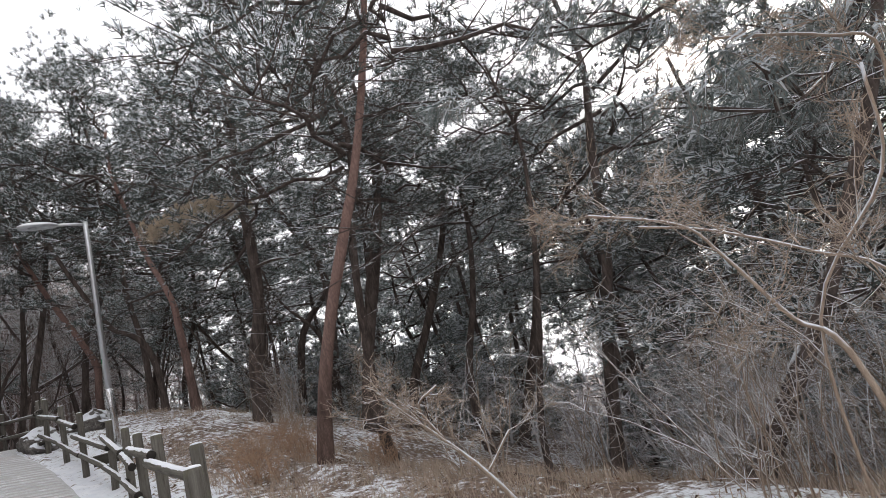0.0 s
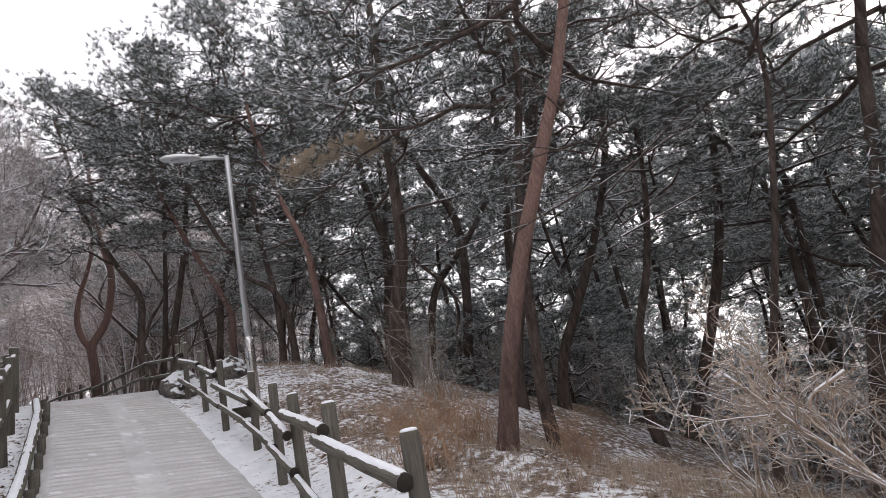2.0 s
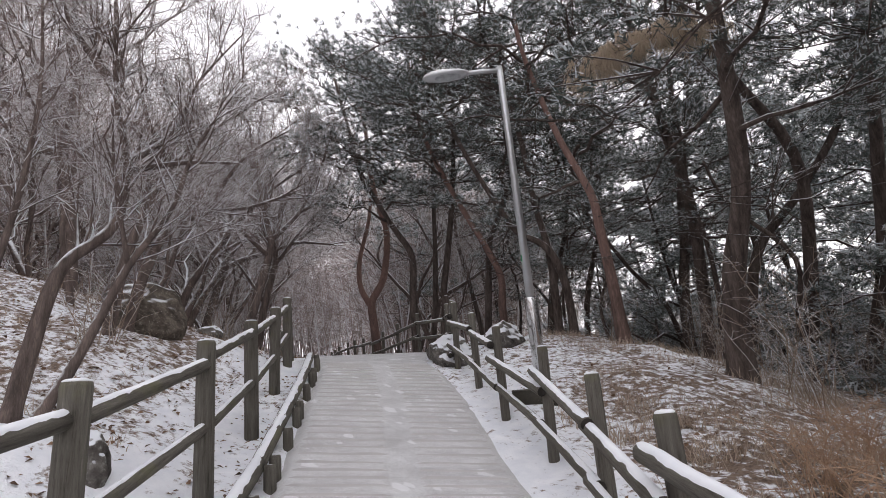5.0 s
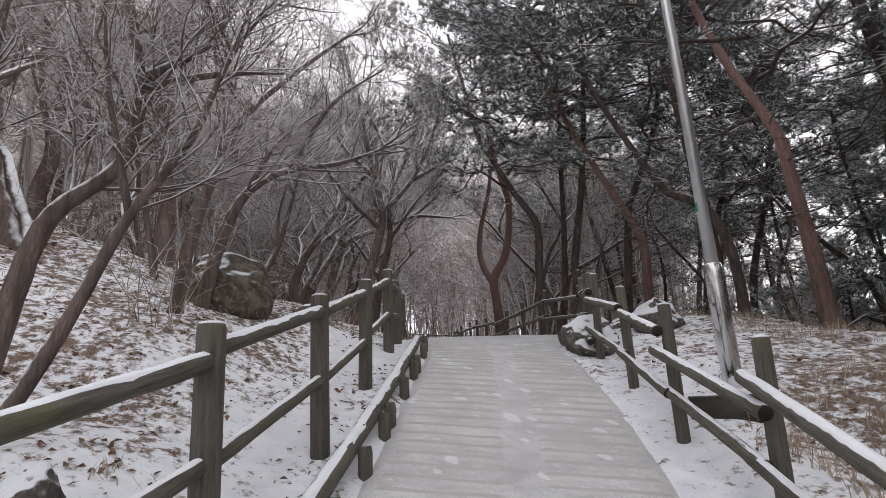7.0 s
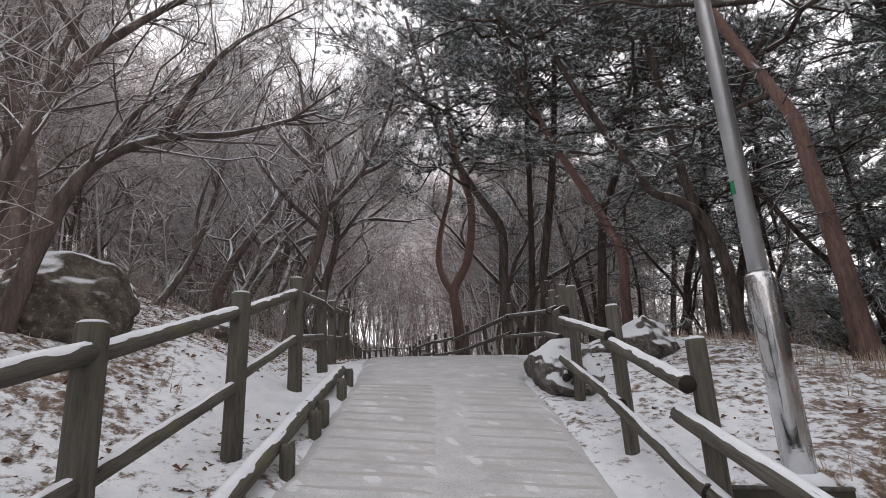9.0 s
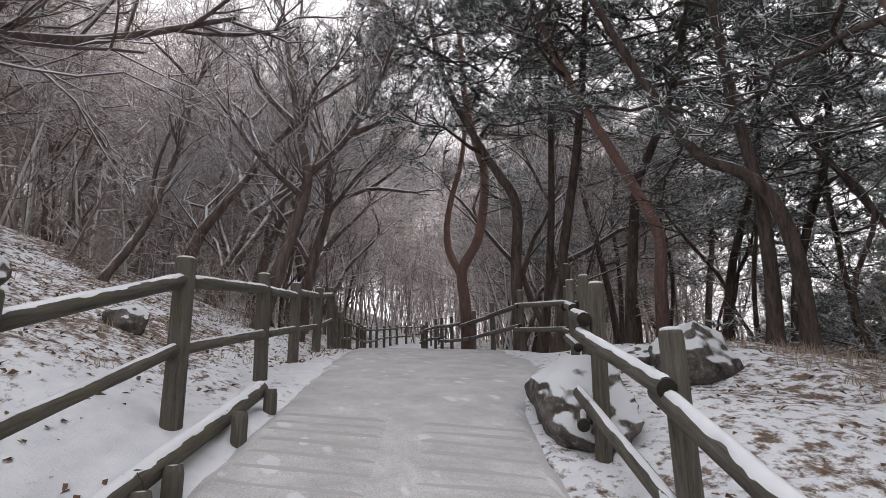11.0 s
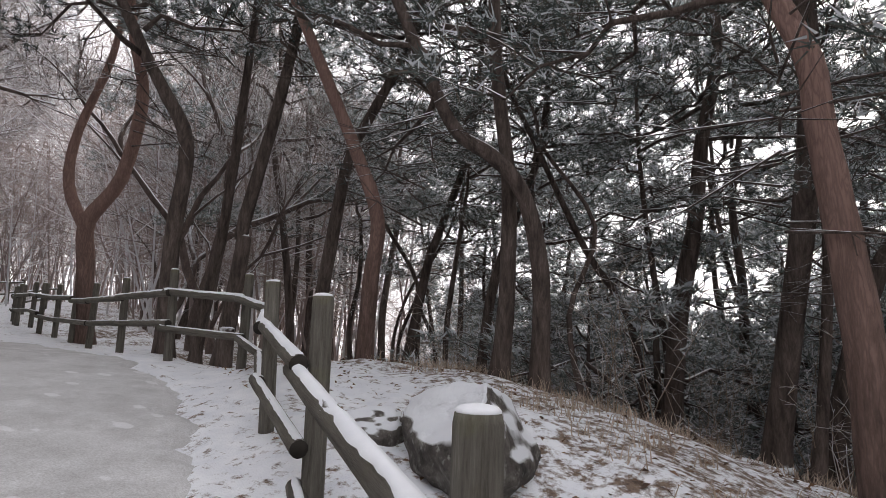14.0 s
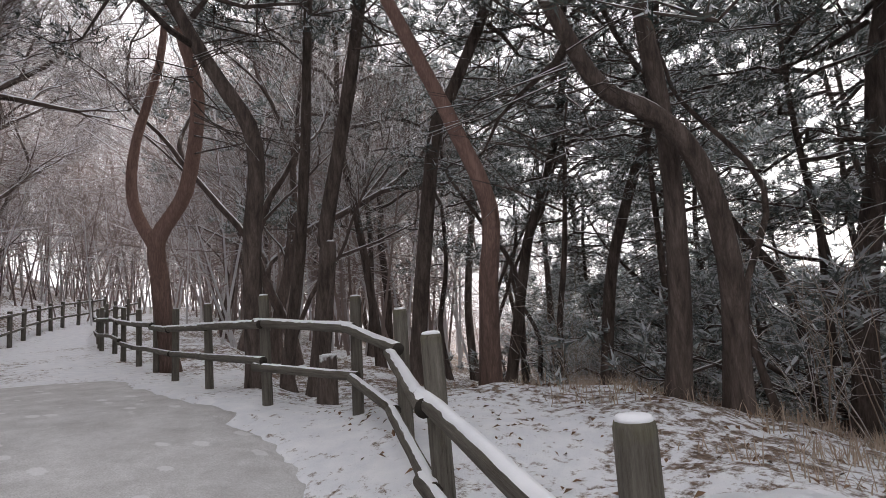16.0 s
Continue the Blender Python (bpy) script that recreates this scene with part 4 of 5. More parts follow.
BEND = "bent bare tree on the snowy slope, snow along its branches"
bent_tree(-5.5, 1.38, [[(0, 0, 0), (-.01, .13, .85), (-.02, .28, 1.42), (-.06, .66, 1.87), (-.06, .72, 2.52), (-.05, .57, 3.36), (-.04, .47, 4.98)], [(-.06, .72, 2.52), (-.3, 1.19, 3.14), (-.4, 1.42, 3.87), (-.6, 2.03, 4.96)], [(-.06, .74, 2.45), (.1, 1.22, 2.56), (.2, 1.74, 2.6)], [(-.05, .57, 3.36), (.2, .12, 3.88), (.4, -.18, 4.68)]], .075, 51, BEND, reach=.9, close=.12, size=.9)
bent_tree(-5.2, 1.2, [[(0, 0, 0), (0, -.04, .91), (-.01, .1, 1.96), (-.02, .16, 3.07), (-.01, .06, 4.35)], [(-.01, .1, 1.96), (.1, -.36, 2.48), (.3, -.63, 2.64)]], .042, 52, "slender bare tree beside a bent one on the slope", reach=.8, close=.12, size=.9)
bent_tree(-5.25, 1.5, [[(0, 0, 0), (-.02, .33, .69), (-.04, .65, 1.51), (-.06, .99, 2.12), (-.2, 1.25, 2.99), (-.4, 1.74, 3.96)], [(-.04, .65, 1.51), (.1, .48, 2.34), (.2, .4, 3.1)]], .05, 53, "slanting bare tree leaning towards the fence", reach=.8, close=.13, size=.9)
bent_tree(-8.3, 2.08, [[(0, 0, 0), (-.02, .11, .92), (-.06, .33, 1.84), (-.11, .67, 2.71), (-.24, 1.41, 3.64), (-.39, 2.29, 4.58)], [(-.06, .33, 1.84), (-.3, .46, 3.02), (-.5, .7, 4.13)], [(-.11, .67, 2.71), (.3, .26, 3.33), (.6, .1, 4.1)]], .085, 54, "tall bare tree arching from beside a dark boulder", close=.15, size=.94)
bent_tree(-8.75, 2.3, [[(0, 0, 0), (-.03, .2, .93), (-.06, .49, 1.64), (-.14, 1.04, 2.05), (-.23, 1.77, 2.27), (-.35, 2.66, 2.74)], [(-.06, .49, 1.64), (-.3, .87, 2.5), (-.5, 1.58, 3.28)], [(-.14, 1.04, 2.05), (.1, 1.59, 3.02), (.2, 2.39, 3.7)]], .09, 55, "low bare tree stretching a long snowy limb sideways", close=.13, size=.94)
bent_tree(-10.09, 1.63, [[(0, 0, 0), (.04, -.21, 1.2), (.03, -.14, 2.0), (.03, -.13, 2.9), (.03, -.18, 3.9)], [(.03, -.14, 2.0), (-.02, .08, 2.7), (-.03, .14, 3.5)]], .05, 56, BEND)
bent_tree(-15.51, 3.00, [[(0.00, 0.00, 0.00), (-0.07, 0.34, 0.60), (-0.13, 0.61, 1.25), (-0.17, 0.81, 2.04), (-0.20, 0.99, 2.86), (-0.22, 1.09, 3.82), (-0.33, 1.59, 4.84)], [(-0.11, 0.55, 1.15), (-0.12, 0.58, 1.97), (-0.15, 0.75, 2.78), (-0.21, 1.02, 3.57), (-0.24, 1.18, 5.85)], [(-0.22, 1.09, 3.82), (-0.10, 0.49, 4.34), (0.05, -0.24, 4.88)]], .085, 59, "slanting two-stemmed bare tree on the slope, snow along it", reach=1.0, close=.16)
bent_tree(-15.82, 5.51, [[(0, 0, 0), (.01, .4, 1.49), (.01, .69, 2.57), (.01, .72, 3.16), (.01, .53, 4.03), (0, .29, 5.32), (0, .12, 6.36)], [(.01, .74, 3.02), (.3, 1.5, 3.91), (.5, 2.1, 5.25), (.6, 2.53, 6.86)], [(.01, .53, 4.03), (-.3, -.23, 4.93), (-.5, -.57, 5.85)], [(.3, 1.5, 3.91), (0, 2.44, 4.66), (-.2, 3.37, 6.16)], [(.01, .69, 2.57), (.4, -.2, 3.16), (.7, -1.04, 4.08)]], .15, 57, "dark leaning tree behind the fence with a wide bare crown", reach=1.15, close=.17)
bent_tree(-18.2, 6.5, [[(0, 0, 0), (.02, .24, 1.7), (.05, .55, 3.0), (.06, .6, 4.4), (.13, 1.33, 6.2), (.18, 1.84, 8.0)], [(.05, .55, 3.0), (.3, 1.45, 4.3), (.6, 2.61, 5.6)], [(.02, .24, 1.7), (-.3, -.36, 2.8), (-.5, -1.15, 3.9)], [(.06, .6, 4.4), (-.4, .0, 5.8), (-.6, -.6, 7.4)]], .14, 58, "dark leaning tree behind the fence with a wide bare crown", reach=1.3, close=.18)
brng = random.Random(17)
for i in range(9):
    u, v = brng.uniform(1, 34), -brng.uniform(5, 14)
    bare(*xy_of(u, v), brng.randint(0, 4), brng.uniform(0, 360), brng.uniform(1.1, 1.7), "bare broadleaved tree on the hillside behind the fence")

for u, v in ((8.5, -9.5), (12.0, -12.0), (5.5, -11.0)):
    pine(*xy_of(u, v), [(.1, .1, 2), (.2, .1, 4)], 0.26, 0, 1.2, False, 9.0, crowns=CROWNS[:1], label="tall dark pine among the bare trees of the hillside")
for u, v, h, tilt in ((13.2, 9.6, 5.6, .2), (15.8, 10.6, 6.4, -.2), (18.2, 9.4, 6.0, .1)):
    pine(*xy_of(u, v), [(tilt, .1, 1.6), (tilt * 1.6, -.1, 3.0)], 0.17, 0, 0.8, False, h, crowns=MID_CROWNS, label="low-branched dark pine behind the first trunks of the bank")
# the pine wood beyond, with a gap that opens on the valley
def in_gap(u, v):
    return np.abs((u + 3.2) * .82 - (v - 1.1) * .57) < 1.7


frng = random.Random(23)
spots = []
while len(spots) < 78:
    k = len(spots)
    if k < 40:
        u, v = frng.uniform(-8, 26), frng.uniform(14, 34)
    elif k < 56:
        u, v = frng.uniform(22, 46), frng.uniform(3.2, 18)
    elif k < 73:
        u, v = frng.uniform(3, 18), frng.uniform(16, 27)
    else:
        u, v = frng.uniform(-26, -9), frng.uniform(-14, 16)
    if any((u - a) ** 2 + (v - b) ** 2 < 3.2 for a, b in spots) or (-2 < v < 4 and u < 0) or in_gap(u, v):
        continue
    spots.append((u, v))
for u, v in spots:
    h = frng.uniform(8.5, 12.5)
    lean = (frng.uniform(-0.12, 0.12), frng.uniform(-0.12, 0.12))
    pine(*xy_of(u, v), [(lean[0] * 2 + frng.uniform(-.2, .2), lean[1] * 2 + frng.uniform(-.2, .2), 2), (lean[0] * 4 + frng.uniform(-.4, .4), lean[1] * 4 + frng.uniform(-.4, .4), 4)],
         frng.uniform(0.2, 0.34), frng.randint(0, 2), frng.uniform(1.0, 1.35), False, h, crowns=FAR_CROWNS)


# ---- brush, grass and leaves ----
def stem_shrub(seed, height, count, mat, lean=0.5):
    rng = random.Random(seed)
    t, side = Tubes(), Tubes()
    for i in range(count):
        a = rng.uniform(0, 6.28)
        d = Vector((math.cos(a) * rng.uniform(0.1, lean), math.sin(a) * rng.uniform(0.1, lean), 1)).normalized()
        p = Vector((rng.gauss(0, 0.14), rng.gauss(0, 0.14), -0.05))
        ln = height * rng.uniform(0.6, 1.1)
        pts = [p]
        for k in range(5):
            d = (d + Vector((rng.gauss(0, 0.13), rng.gauss(0, 0.13), -0.07 * k * lean))).normalized()
            pts.append(pts[-1] + d * ln / 5)
        t.add(pts, [0.007 * (1 - 0.15 * k) for k in range(6)], 3, False)
        for k in range(5):
            o = pts[rng.randint(1, 5)]
            e = o + Vector((rng.gauss(0, 1), rng.gauss(0, 1), rng.uniform(0, 1))).normalized() * ln * rng.uniform(0.12, 0.35)
            m = (o + e) / 2 + Vector((0, 0, 0.03))
            side.add([o, m, e], [0.004, 0.003, 0.0015], 3, False)
            for q in range(2):
                e2 = m + Vector((rng.gauss(0, 1), rng.gauss(0, 1), rng.uniform(-0.2, 1))).normalized() * 0.12
                side.add([m, e2], [0.0025, 0.001], 3, False)
    t.f += [tuple(i + len(t.v) for i in f) for f in side.f]
    t.v += side.v
    return t.mesh("shrub", mat)


M_BRUSH = bark("brush_stems", (0.26, 0.195, 0.145), (0.48, 0.38, 0.30), None, (0.1, 0.5), 3.0)
SHRUBS = [stem_shrub(s, h, c, m, ln) for s, h, c, m, ln in ((1, 1.3, 16, M_BRUSH, 0.6), (2, 0.9, 14, M_BRUSH, 0.9), (3, 1.9, 18, M_BRUSH, 0.5), (4, 0.75, 34, M_RUST, 0.8))]


def shrub(u, v, kind, scale, turn, label):
    x, y = xy_of(u, v)
    ob = tagged(new("shrub", SHRUBS[kind]), label, "shrub", "leafless brush")
    ob.matrix_world = pose(x, y, float(rough_land(x, y)), 0, 0, turn) @ Matrix.Scale(scale, 4)


def blades(name, spots, per, length, mat, label, lean=1.1, width=0.0045):
    rng = np.random.default_rng(77 + len(spots))
    base = np.repeat(np.array(spots), per, 0)
    n = len(base)
    base = base + np.concatenate([rng.normal(0, 0.07, (n, 2)), np.zeros((n, 1))], 1)
    a = rng.uniform(0, 6.28, n)
    ln = length * rng.uniform(0.5, 1.2, n)
    tilt = rng.uniform(0.1, lean, n)
    d = np.stack([np.cos(a) * tilt, np.sin(a) * tilt, np.ones(n)], 1)
    d /= np.linalg.norm(d, axis=1, keepdims=True)
    s = np.stack([-np.sin(a), np.cos(a), np.zeros(n)], 1) * width
    mid = base + d * (ln * 0.55)[:, None]
    tip = mid + (d * np.array([1.5, 1.5, 0.55])) * (ln * 0.5)[:, None]
    out = np.empty((n * 9, 3))
    out[0::9], out[1::9], out[2::9] = base + s, base - s, mid + s * 0.7
    out[3::9], out[4::9], out[5::9] = mid + s * 0.7, base - s, mid - s * 0.7
    out[6::9], out[7::9], out[8::9] = mid + s * 0.7, mid - s * 0.7, tip
    tagged(new(name, tri_mesh(name, out, mat)), label, "grass", kind="stuff")


def scatter(seed, n, u0, u1, v0, v1, keep=None):
    rng = random.Random(seed)
    out = []
    while len(out) < n:
        u, v = rng.uniform(u0, u1), rng.uniform(v0, v1)
        if keep and not keep(u, v, rng):
            continue
        x, y = xy_of(u, v)
        out.append((x, y, rough_land(x, y) - 0.01))
    return out


def patchy(u, v, rng):
    return noise.noise((u * 0.8, v * 0.8, 2.0)) > rng.uniform(-0.5, 0.35)


blades("dry_grass", scatter(1, 1300, -5, 8.5, 3.7, 8.0, patchy), 11, 0.22, M_GRASS, "dry brown grass poking through the snow on the bank")
blades("dry_grass", scatter(2, 520, 8.5, 20, 5.2, 9.0, patchy), 9, 0.2, M_GRASS, "thin dry grass at the edge of the bank")
blades("dry_grass", scatter(3, 220, 2, 18, -5, -0.2, patchy), 6, 0.16, M_GRASS, "sparse dry grass stalks on the snowy slope")


def leaf_litter():
    rng = np.random.default_rng(8)
    spots = scatter(4, 7000, 0, 19, -6, 0.0) + scatter(5, 2300, -3, 17, 3.4, 8) + scatter(6, 260, 2, 9.5, 0.15, 0.62)
    p = np.array(spots) + np.array([0, 0, 0.022])
    n = len(p)
    a = rng.uniform(0, 6.28, n)
    sz = rng.uniform(0.012, 0.036, n)[:, None]
    nx = rng.normal(0, 0.35, (n, 2))
    d = np.stack([np.cos(a), np.sin(a), nx[:, 0]], 1) * sz
    s = np.stack([-np.sin(a), np.cos(a), nx[:, 1]], 1) * sz * 0.55
    up = np.array([0, 0, 1]) * sz * 0.4
    out = np.empty((n * 6, 3))
    out[0::6], out[1::6], out[2::6] = p - d, p + s + up, p + d
    out[3::6], out[4::6], out[5::6] = p - d, p + d, p - s + up * 0.6
    tagged(new("fallen_leaves", tri_mesh("fallen_leaves", out, M_LEAF)), "curled brown leaves lying on the snow", "leaves", kind="stuff")


leaf_litter()
srng = random.Random(31)
for i in range(28):
    u, v = srng.uniform(-7, 0.6), srng.uniform(4.2, 10)
    shrub(u, v, srng.choice((0, 1, 2)), srng.uniform(0.8, 1.25), srng.uniform(0, 360), "tangle of dry brown stems dusted with snow on the bank")
for u, v in ((3.3, 4.3), (3.8, 5.2), (4.6, 4.7), (3.0, 6.0), (5.2, 5.6)):
    shrub(u, v, 3, srng.uniform(0.8, 1.1), srng.uniform(0, 360), "rust-brown dry bush on the grassy bank")
for i in range(20):
    u, v = srng.uniform(2, 22), srng.uniform(-9, -1.2)
    shrub(u, v, srng.choice((0, 1, 2)), srng.uniform(0.6, 1.1), srng.uniform(0, 360), "thin leafless brush on the snowy slope")
for i in range(30):
    u, v = srng.uniform(7, 24), srng.uniform(6.5, 15)
    shrub(u, v, srng.choice((0, 2)), srng.uniform(0.8, 1.4), srng.uniform(0, 360), "thin leafless brush under the pines")


BRUSH = (M_BRUSH, M_BRUSH, M_GRASS)
bent_tree(5.16, 2.4, [[(0, 0, 0), (-.1, .02, .97), (-.26, .06, 1.2), (-.44, .1, 1.63), (-.59, .13, 1.89), (-1.06, .24, 2.17)], [(0, 0, .3), (.21, -.05, 1.2), (-.06, .01, 1.5), (-.46, .11, 1.8), (-.8, .18, 1.97)], [(.2, -.05, 1.2), (.58, -.13, 2.27), (.43, -.1, 2.51), (.17, -.04, 2.7), (-.02, .01, 2.82)], [(-.3, .1, 0), (-.15, .03, 1.16), (.36, -.08, 1.75), (.5, -.1, 2.3)]], .020, 71, "arching tan bush, leafless, dusted with snow beside the path", "leafless brush", .5, .3, BRUSH)
bent_tree(2.91, 3.25, [[(0, 0, .05), (-.19, -.07, .4), (-.41, -.14, .7), (-.63, -.22, .97), (-.81, -.27, 1.2)], [(-.41, -.14, .7), (-.54, -.18, 1.0), (-.37, -.13, 1.12)], [(-.19, -.07, .4), (.04, .01, .65)]], .024, 72, "dead branch slanting out of the dry grass, tipped with snow", "leafless brush", .35, .12, BRUSH)


# ---- low snowy conifers on the lower slope, and the woods behind ----
def low_pine(u, v, scale, turn):
    x, y = xy_of(u, v)
    root = tagged(new("young_pine"), "low young pine weighed down with snow", "young pine", "young pines of the slope")
    root.matrix_world = pose(x, y, float(land(x, y)), 0, 0, turn) @ Matrix.Scale(scale, 4)
    t = Tubes()
    t.add([(0, 0, -0.2), (0, 0, 1.2), (0.05, 0, 2.7)], [0.06, 0.045, 0.01], 6)
    child("trunk", t.mesh("trunk", M_PINE), root)
    for nm, me, lb in (("bough", LOW_CROWN[0], ""), ("crown", LOW_CROWN[1], "dark green needles"), ("snow", LOW_CROWN[2], "snow caught in the needles")):
        child(nm, me, root, lb)


for i in range(26):
    low_pine(srng.uniform(-6, 26), srng.uniform(12.5, 21), srng.uniform(0.8, 1.3), srng.uniform(0, 360))
for u, v, sc in ((-2.6, 9.2, 0.95), (-4.2, 9.0, 0.9), (-2.4, 12.4, 1.1)):
    pine(*xy_of(u, v), [(srng.uniform(-.2, .2), srng.uniform(-.2, .2), 1.2), (srng.uniform(-.4, .4), srng.uniform(-.4, .4), 2.4)], 0.17, 4 if u < -1 else 0, sc, False, 5.6 * sc, label="bushy young pine with snow-bowed needles on the bank", crown_at=0.92)
for u, v in ((-2.0, 7.3), (-2.7, 7.7), (-1.5, 8.0), (-3.2, 7.4)):
    shrub(u, v, 2, srng.uniform(1.3, 1.7), srng.uniform(0, 360), "tall tangle of dry brown stems dusted with snow on the bank")
for i in range(9):
    low_pine(srng.uniform(9, 25), srng.uniform(10, 14.5), srng.uniform(1.0, 1.5), srng.uniform(0, 360))
for u, v in ((-3.4, 8.6), (-5.0, 7.4)):
    low_pine(u, v, 0.8, srng.uniform(0, 360))


def far_woods(name, seed, count, area, height, mat, label, low=0.2):
    """Stems and fine twigs of the woods too far off to tell apart."""
    rng = np.random.default_rng(seed)
    u, v = rng.uniform(area[0], area[1], count), rng.uniform(area[2], area[3], count)
    x, y = xy_of(u, v)
    z = land(x, y) - 0.2
    base = np.stack([x, y, z], 1)
    h = height * rng.uniform(0.6, 1.15, count)
    lean = rng.normal(0, 0.17, (count, 2))
    tip = base + np.stack([lean[:, 0] * h, lean[:, 1] * h, h], 1)
    tris = []
    for a in (0.0, 2.1, 4.2):
        o = np.array([math.cos(a), math.sin(a), 0]) * 0.055
        o2 = np.array([math.cos(a + 2.1), math.sin(a + 2.1), 0]) * 0.055
        tris.append(np.stack([base + o, base + o2, tip], 1))
    for k in range(46):
        f = rng.uniform(low, 0.98, count)[:, None]
        p = base + (tip - base) * f
        d = rng.normal(0, 1, (count, 3)) * np.array([1, 1, 0.5]) + np.array([0, 0, 0.6])
        d /= np.linalg.norm(d, axis=1, keepdims=True)
        ln = (h * rng.uniform(0.12, 0.34, count))[:, None] * (1.15 - 0.6 * f)
        s = np.cross(d, rng.normal(0, 1, (count, 3)))
        s /= np.linalg.norm(s, axis=1, keepdims=True)
        e = p + d * ln
        tris.append(np.stack([p + s * 0.022, p - s * 0.022, e], 1))
        for j in range(2):
            q = p + (e - p) * rng.uniform(0.25, 0.9, (count, 1))
            d2 = d + rng.normal(0, 0.7, (count, 3))
            d2 /= np.linalg.norm(d2, axis=1, keepdims=True)
            tris.append(np.stack([q + s * 0.013, q - s * 0.013, q + d2 * ln * 0.55], 1))
    out = np.concatenate(tris).reshape(-1, 3)
    tagged(new(name, tri_mesh(name, out, mat)), label, "woods", kind="stuff")


M_FARWOOD = leafy("leafless_wood", [(0.22, 0.17, 0.155), (0.44, 0.36, 0.335), (0.34, 0.275, 0.255), (0.86, 0.86, 0.88), (0.92, 0.92, 0.94)], 0.7, 0.35)
far_woods("thicket", 1, 100, (1, 30, -15, -4.5), 2.6, M_FARWOOD, "brown leafless thicket on the snowy hillside", 0.12)
far_woods("far_woods", 2, 620, (-6, 75, -48, -9), 11, M_FARWOOD, "leafless brown woods up the hillside")
far_woods("far_woods", 3, 420, (36, 90, -6, 45), 9.0, M_FARWOOD, "leafless woods beyond the bend of the path")
far_woods("far_woods", 5, 260, (27, 48, -15, -4.2), 13, M_FARWOOD, "leafless woods along the path beyond the crest")
far_woods("far_woods", 9, 190, (45, 64, -6, 8), 19, M_FARWOOD, "leafless woods beyond the bend of the path")
far_woods("far_woods", 6, 190, (27, 46, 2.6, 12), 14, M_FARWOOD, "leafless woods along the path beyond the crest")
far_woods("far_woods", 11, 230, (10, 45, -24, -8), 12.5, M_FARWOOD, "tall leafless woods up the hillside")


def valley_conifers(name, seed, count, area, height, label, blade=0.55, turns=120):
    """Snow-laden conifers below the bank, too many and too far off to tell apart."""
    rng = np.random.default_rng(seed)
    u, v = rng.uniform(area[0], area[1], count), rng.uniform(area[2], area[3], count)
    u, v = u[~in_gap(u, v)], v[~in_gap(u, v)]
    count = len(u)
    x, y = xy_of(u, v)
    base = np.stack([x, y, land(x, y)], 1)
    h = height * rng.uniform(0.65, 1.15, count)
    green, white = [], []
    for k in range(turns):
        f = rng.uniform(0.08, 1.0, count) ** 0.85
        a = rng.uniform(0, 6.28, count)
        r = (1.05 - f) * h * 0.3 * rng.uniform(0.35, 1.0, count)
        p = base + np.stack([np.cos(a) * r, np.sin(a) * r, f * h], 1)
        d = np.stack([np.cos(a), np.sin(a), rng.uniform(-0.35, 0.25, count)], 1)
        green.append(spray(p, d, rng, 3, blade, blade * 0.16, 0.4))
        white.append(spray(p + np.array([0, 0, 0.09]), d, rng, 3, blade * 0.85, blade * 0.16, 0.7))
    ob = tagged(new(name, tri_mesh(name, np.concatenate(green), M_FROSTED)), label, "woods", kind="stuff")
    child("snow", tri_mesh("snow", np.concatenate(white), M_NEEDLESNOW), ob, "snow on the boughs")


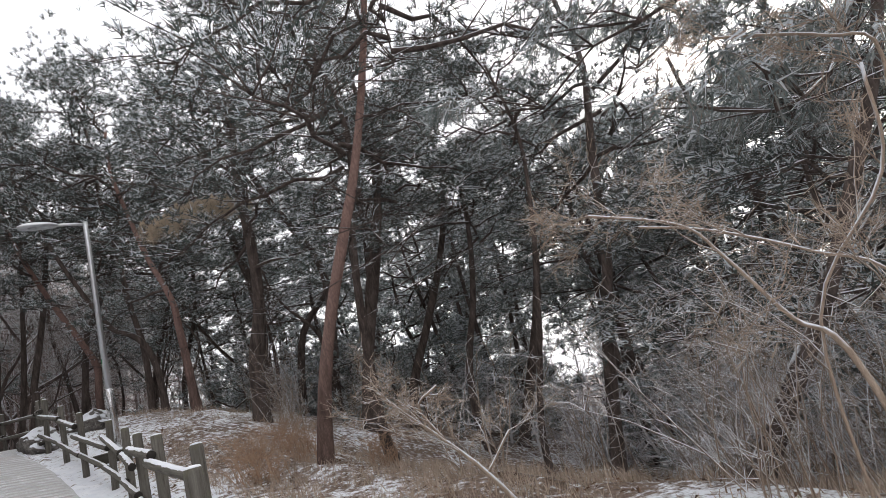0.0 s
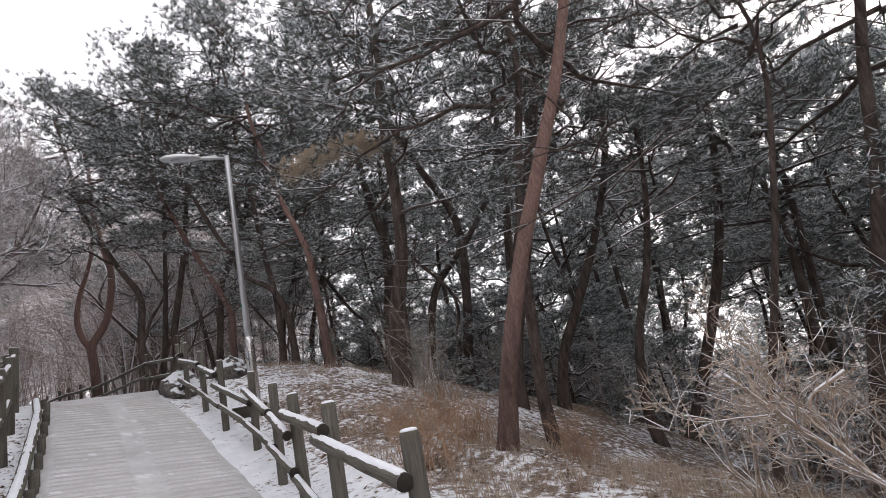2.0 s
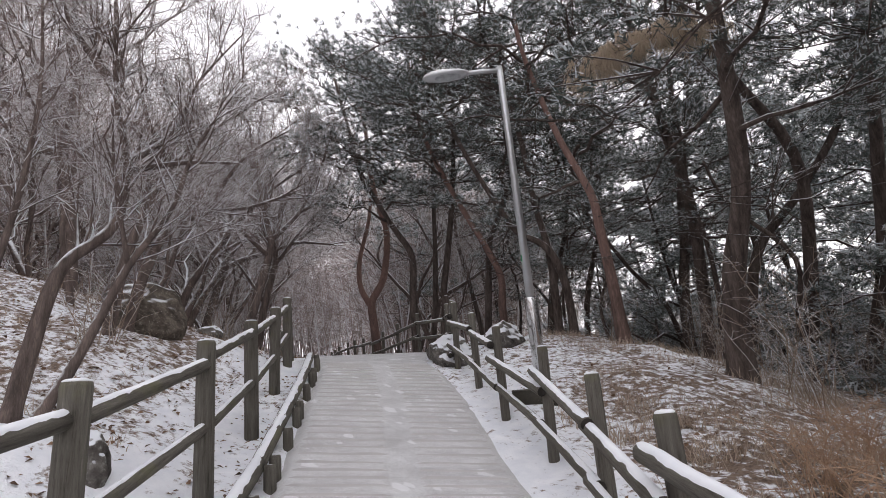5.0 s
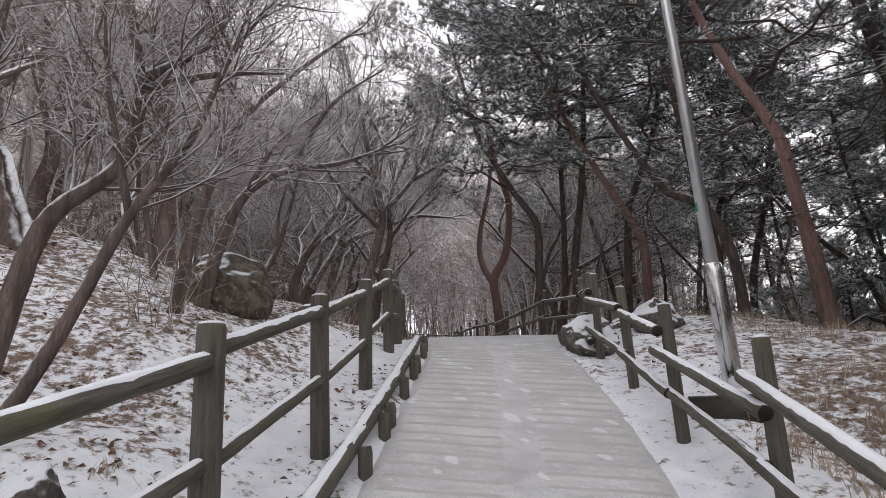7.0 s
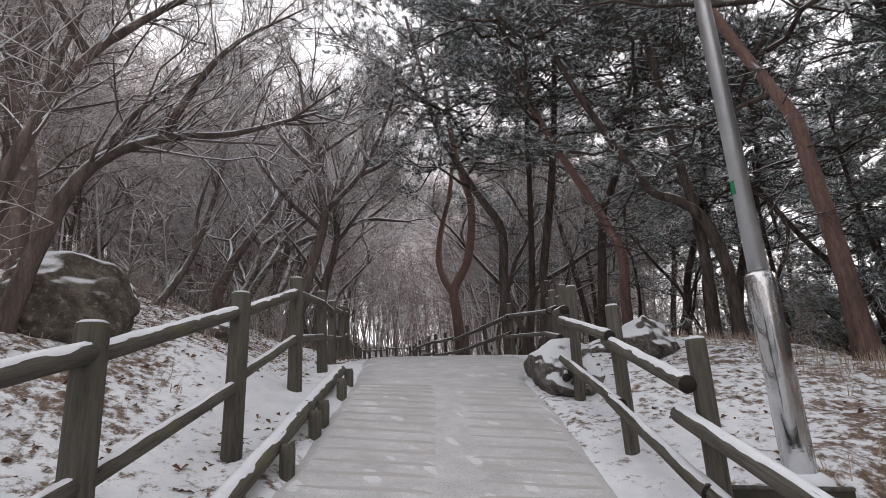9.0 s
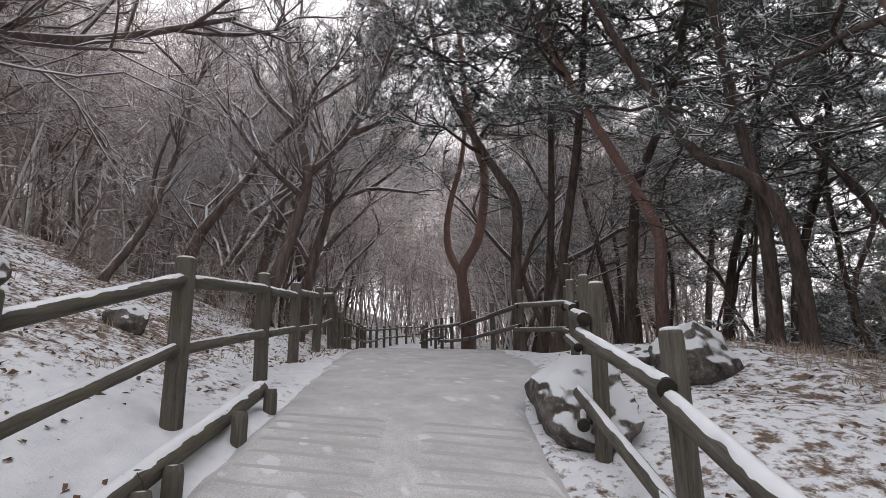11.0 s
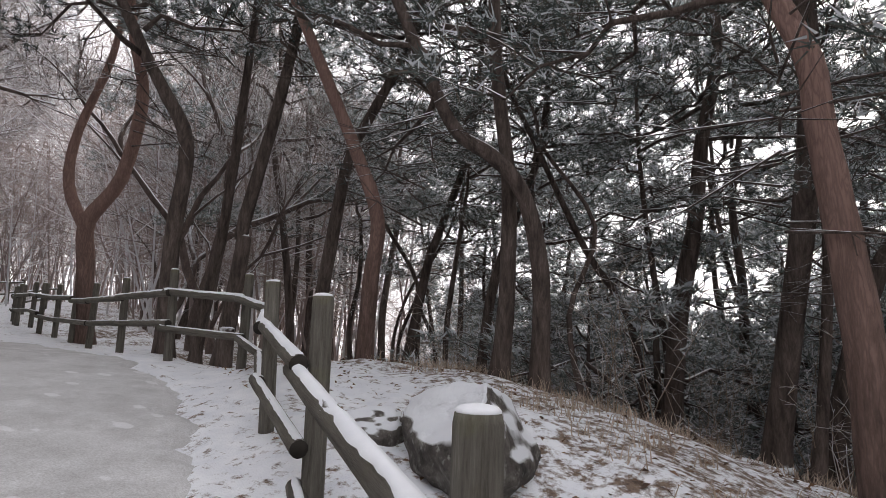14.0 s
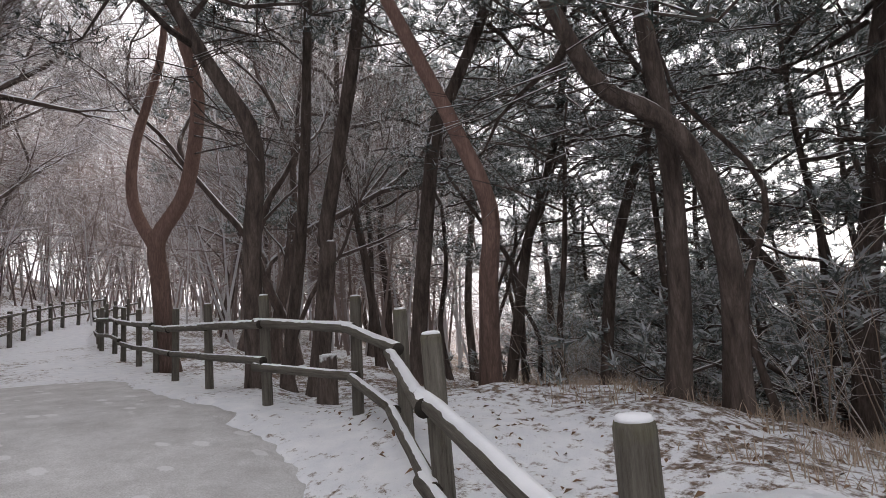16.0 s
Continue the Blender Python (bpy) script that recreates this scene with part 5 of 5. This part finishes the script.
valley_conifers("valley_conifers", 3, 150, (-14, 50, 21, 46), 10.5, "snow-laden conifers crowding the valley below the bank")
valley_conifers("valley_conifers", 4, 26, (8, 34, 14, 21), 5.0, "snow-laden conifers crowding the valley below the bank", 0.28, 420)
M_SNOWWOOD = leafy("snowy_undergrowth", [(0.22, 0.18, 0.165), (0.55, 0.54, 0.55), (0.72, 0.73, 0.75), (0.34, 0.28, 0.26)])
far_woods("far_woods", 4, 420, (-30, 40, 18, 60), 7.5, M_SNOWWOOD, "snowy leafless woods below the bank", 0.1)
far_woods("snowy_thicket", 7, 150, (-6, 12, 12, 22), 2.2, M_SNOWWOOD, "snow-laden bushes below the bank", 0.1)

for i in range(15):
    u, w = srng.uniform(11.5, 25), srng.uniform(7.4, 16)
    pine(*xy_of(u, w), [(srng.uniform(-.3, .3), srng.uniform(-.3, .3), 1.3), (srng.uniform(-.5, .5), srng.uniform(-.5, .5), 2.6), (srng.uniform(-.8, .8), srng.uniform(-.8, .8), 3.9)],
         srng.uniform(0.09, 0.16), srng.randint(0, 1), srng.uniform(0.45, 0.62), False, srng.uniform(4.6, 6.0), crowns=MID_CROWNS, label="slender crooked young pine under the tall ones")


def stump(u, v, r, h):
    x, y = xy_of(u, v)
    root = tagged(new("tree_stump"), "short weathered tree stump behind the fence", "stump")
    root.location = (x, y, float(land(x, y)))
    t = Tubes()
    t.add([(0, 0, -0.15), (0, 0, 0.05), (0.02, 0, h * 0.6), (0.03, 0.01, h)], [r * 1.3, r * 1.1, r, r * 0.92], 14, True, 0.12, random.Random(4))
    child("trunk", t.mesh("trunk", M_PINE), root)
    t = Tubes()
    t.add([(0.03, 0.01, h - 0.005), (0.03, 0.01, h + 0.015)], [r * 0.9, r * 0.6], 12)
    child("snow_cap", t.mesh("snow_cap", M_SNOW), root, "snow on the cut top")


stump(17.6, 3.75, 0.11, 0.6)


def sign_board():
    root = tagged(new("sign_board"), "small dark board standing low beside the lamp", "sign board")
    root.matrix_world = pose(-5.55, 6.60, 0.42, 0, 0, 38)
    for nm, w, h, d, z, mat in (("panel", 0.56, 0.22, 0.03, 0.0, M_PLAQUE), ("edge_trim", 0.57, 0.02, 0.04, 0.115, M_TIMBER)):
        bm = bmesh.new()
        bmesh.ops.create_cube(bm, size=1, matrix=Matrix.Translation((0, 0, z)) @ Matrix.Diagonal((w, d, h, 1)))
        bmesh.ops.bevel(bm, geom=list(bm.edges), offset=0.004, segments=2, affect="EDGES")
        part(nm, bm, mat, root)


sign_board()
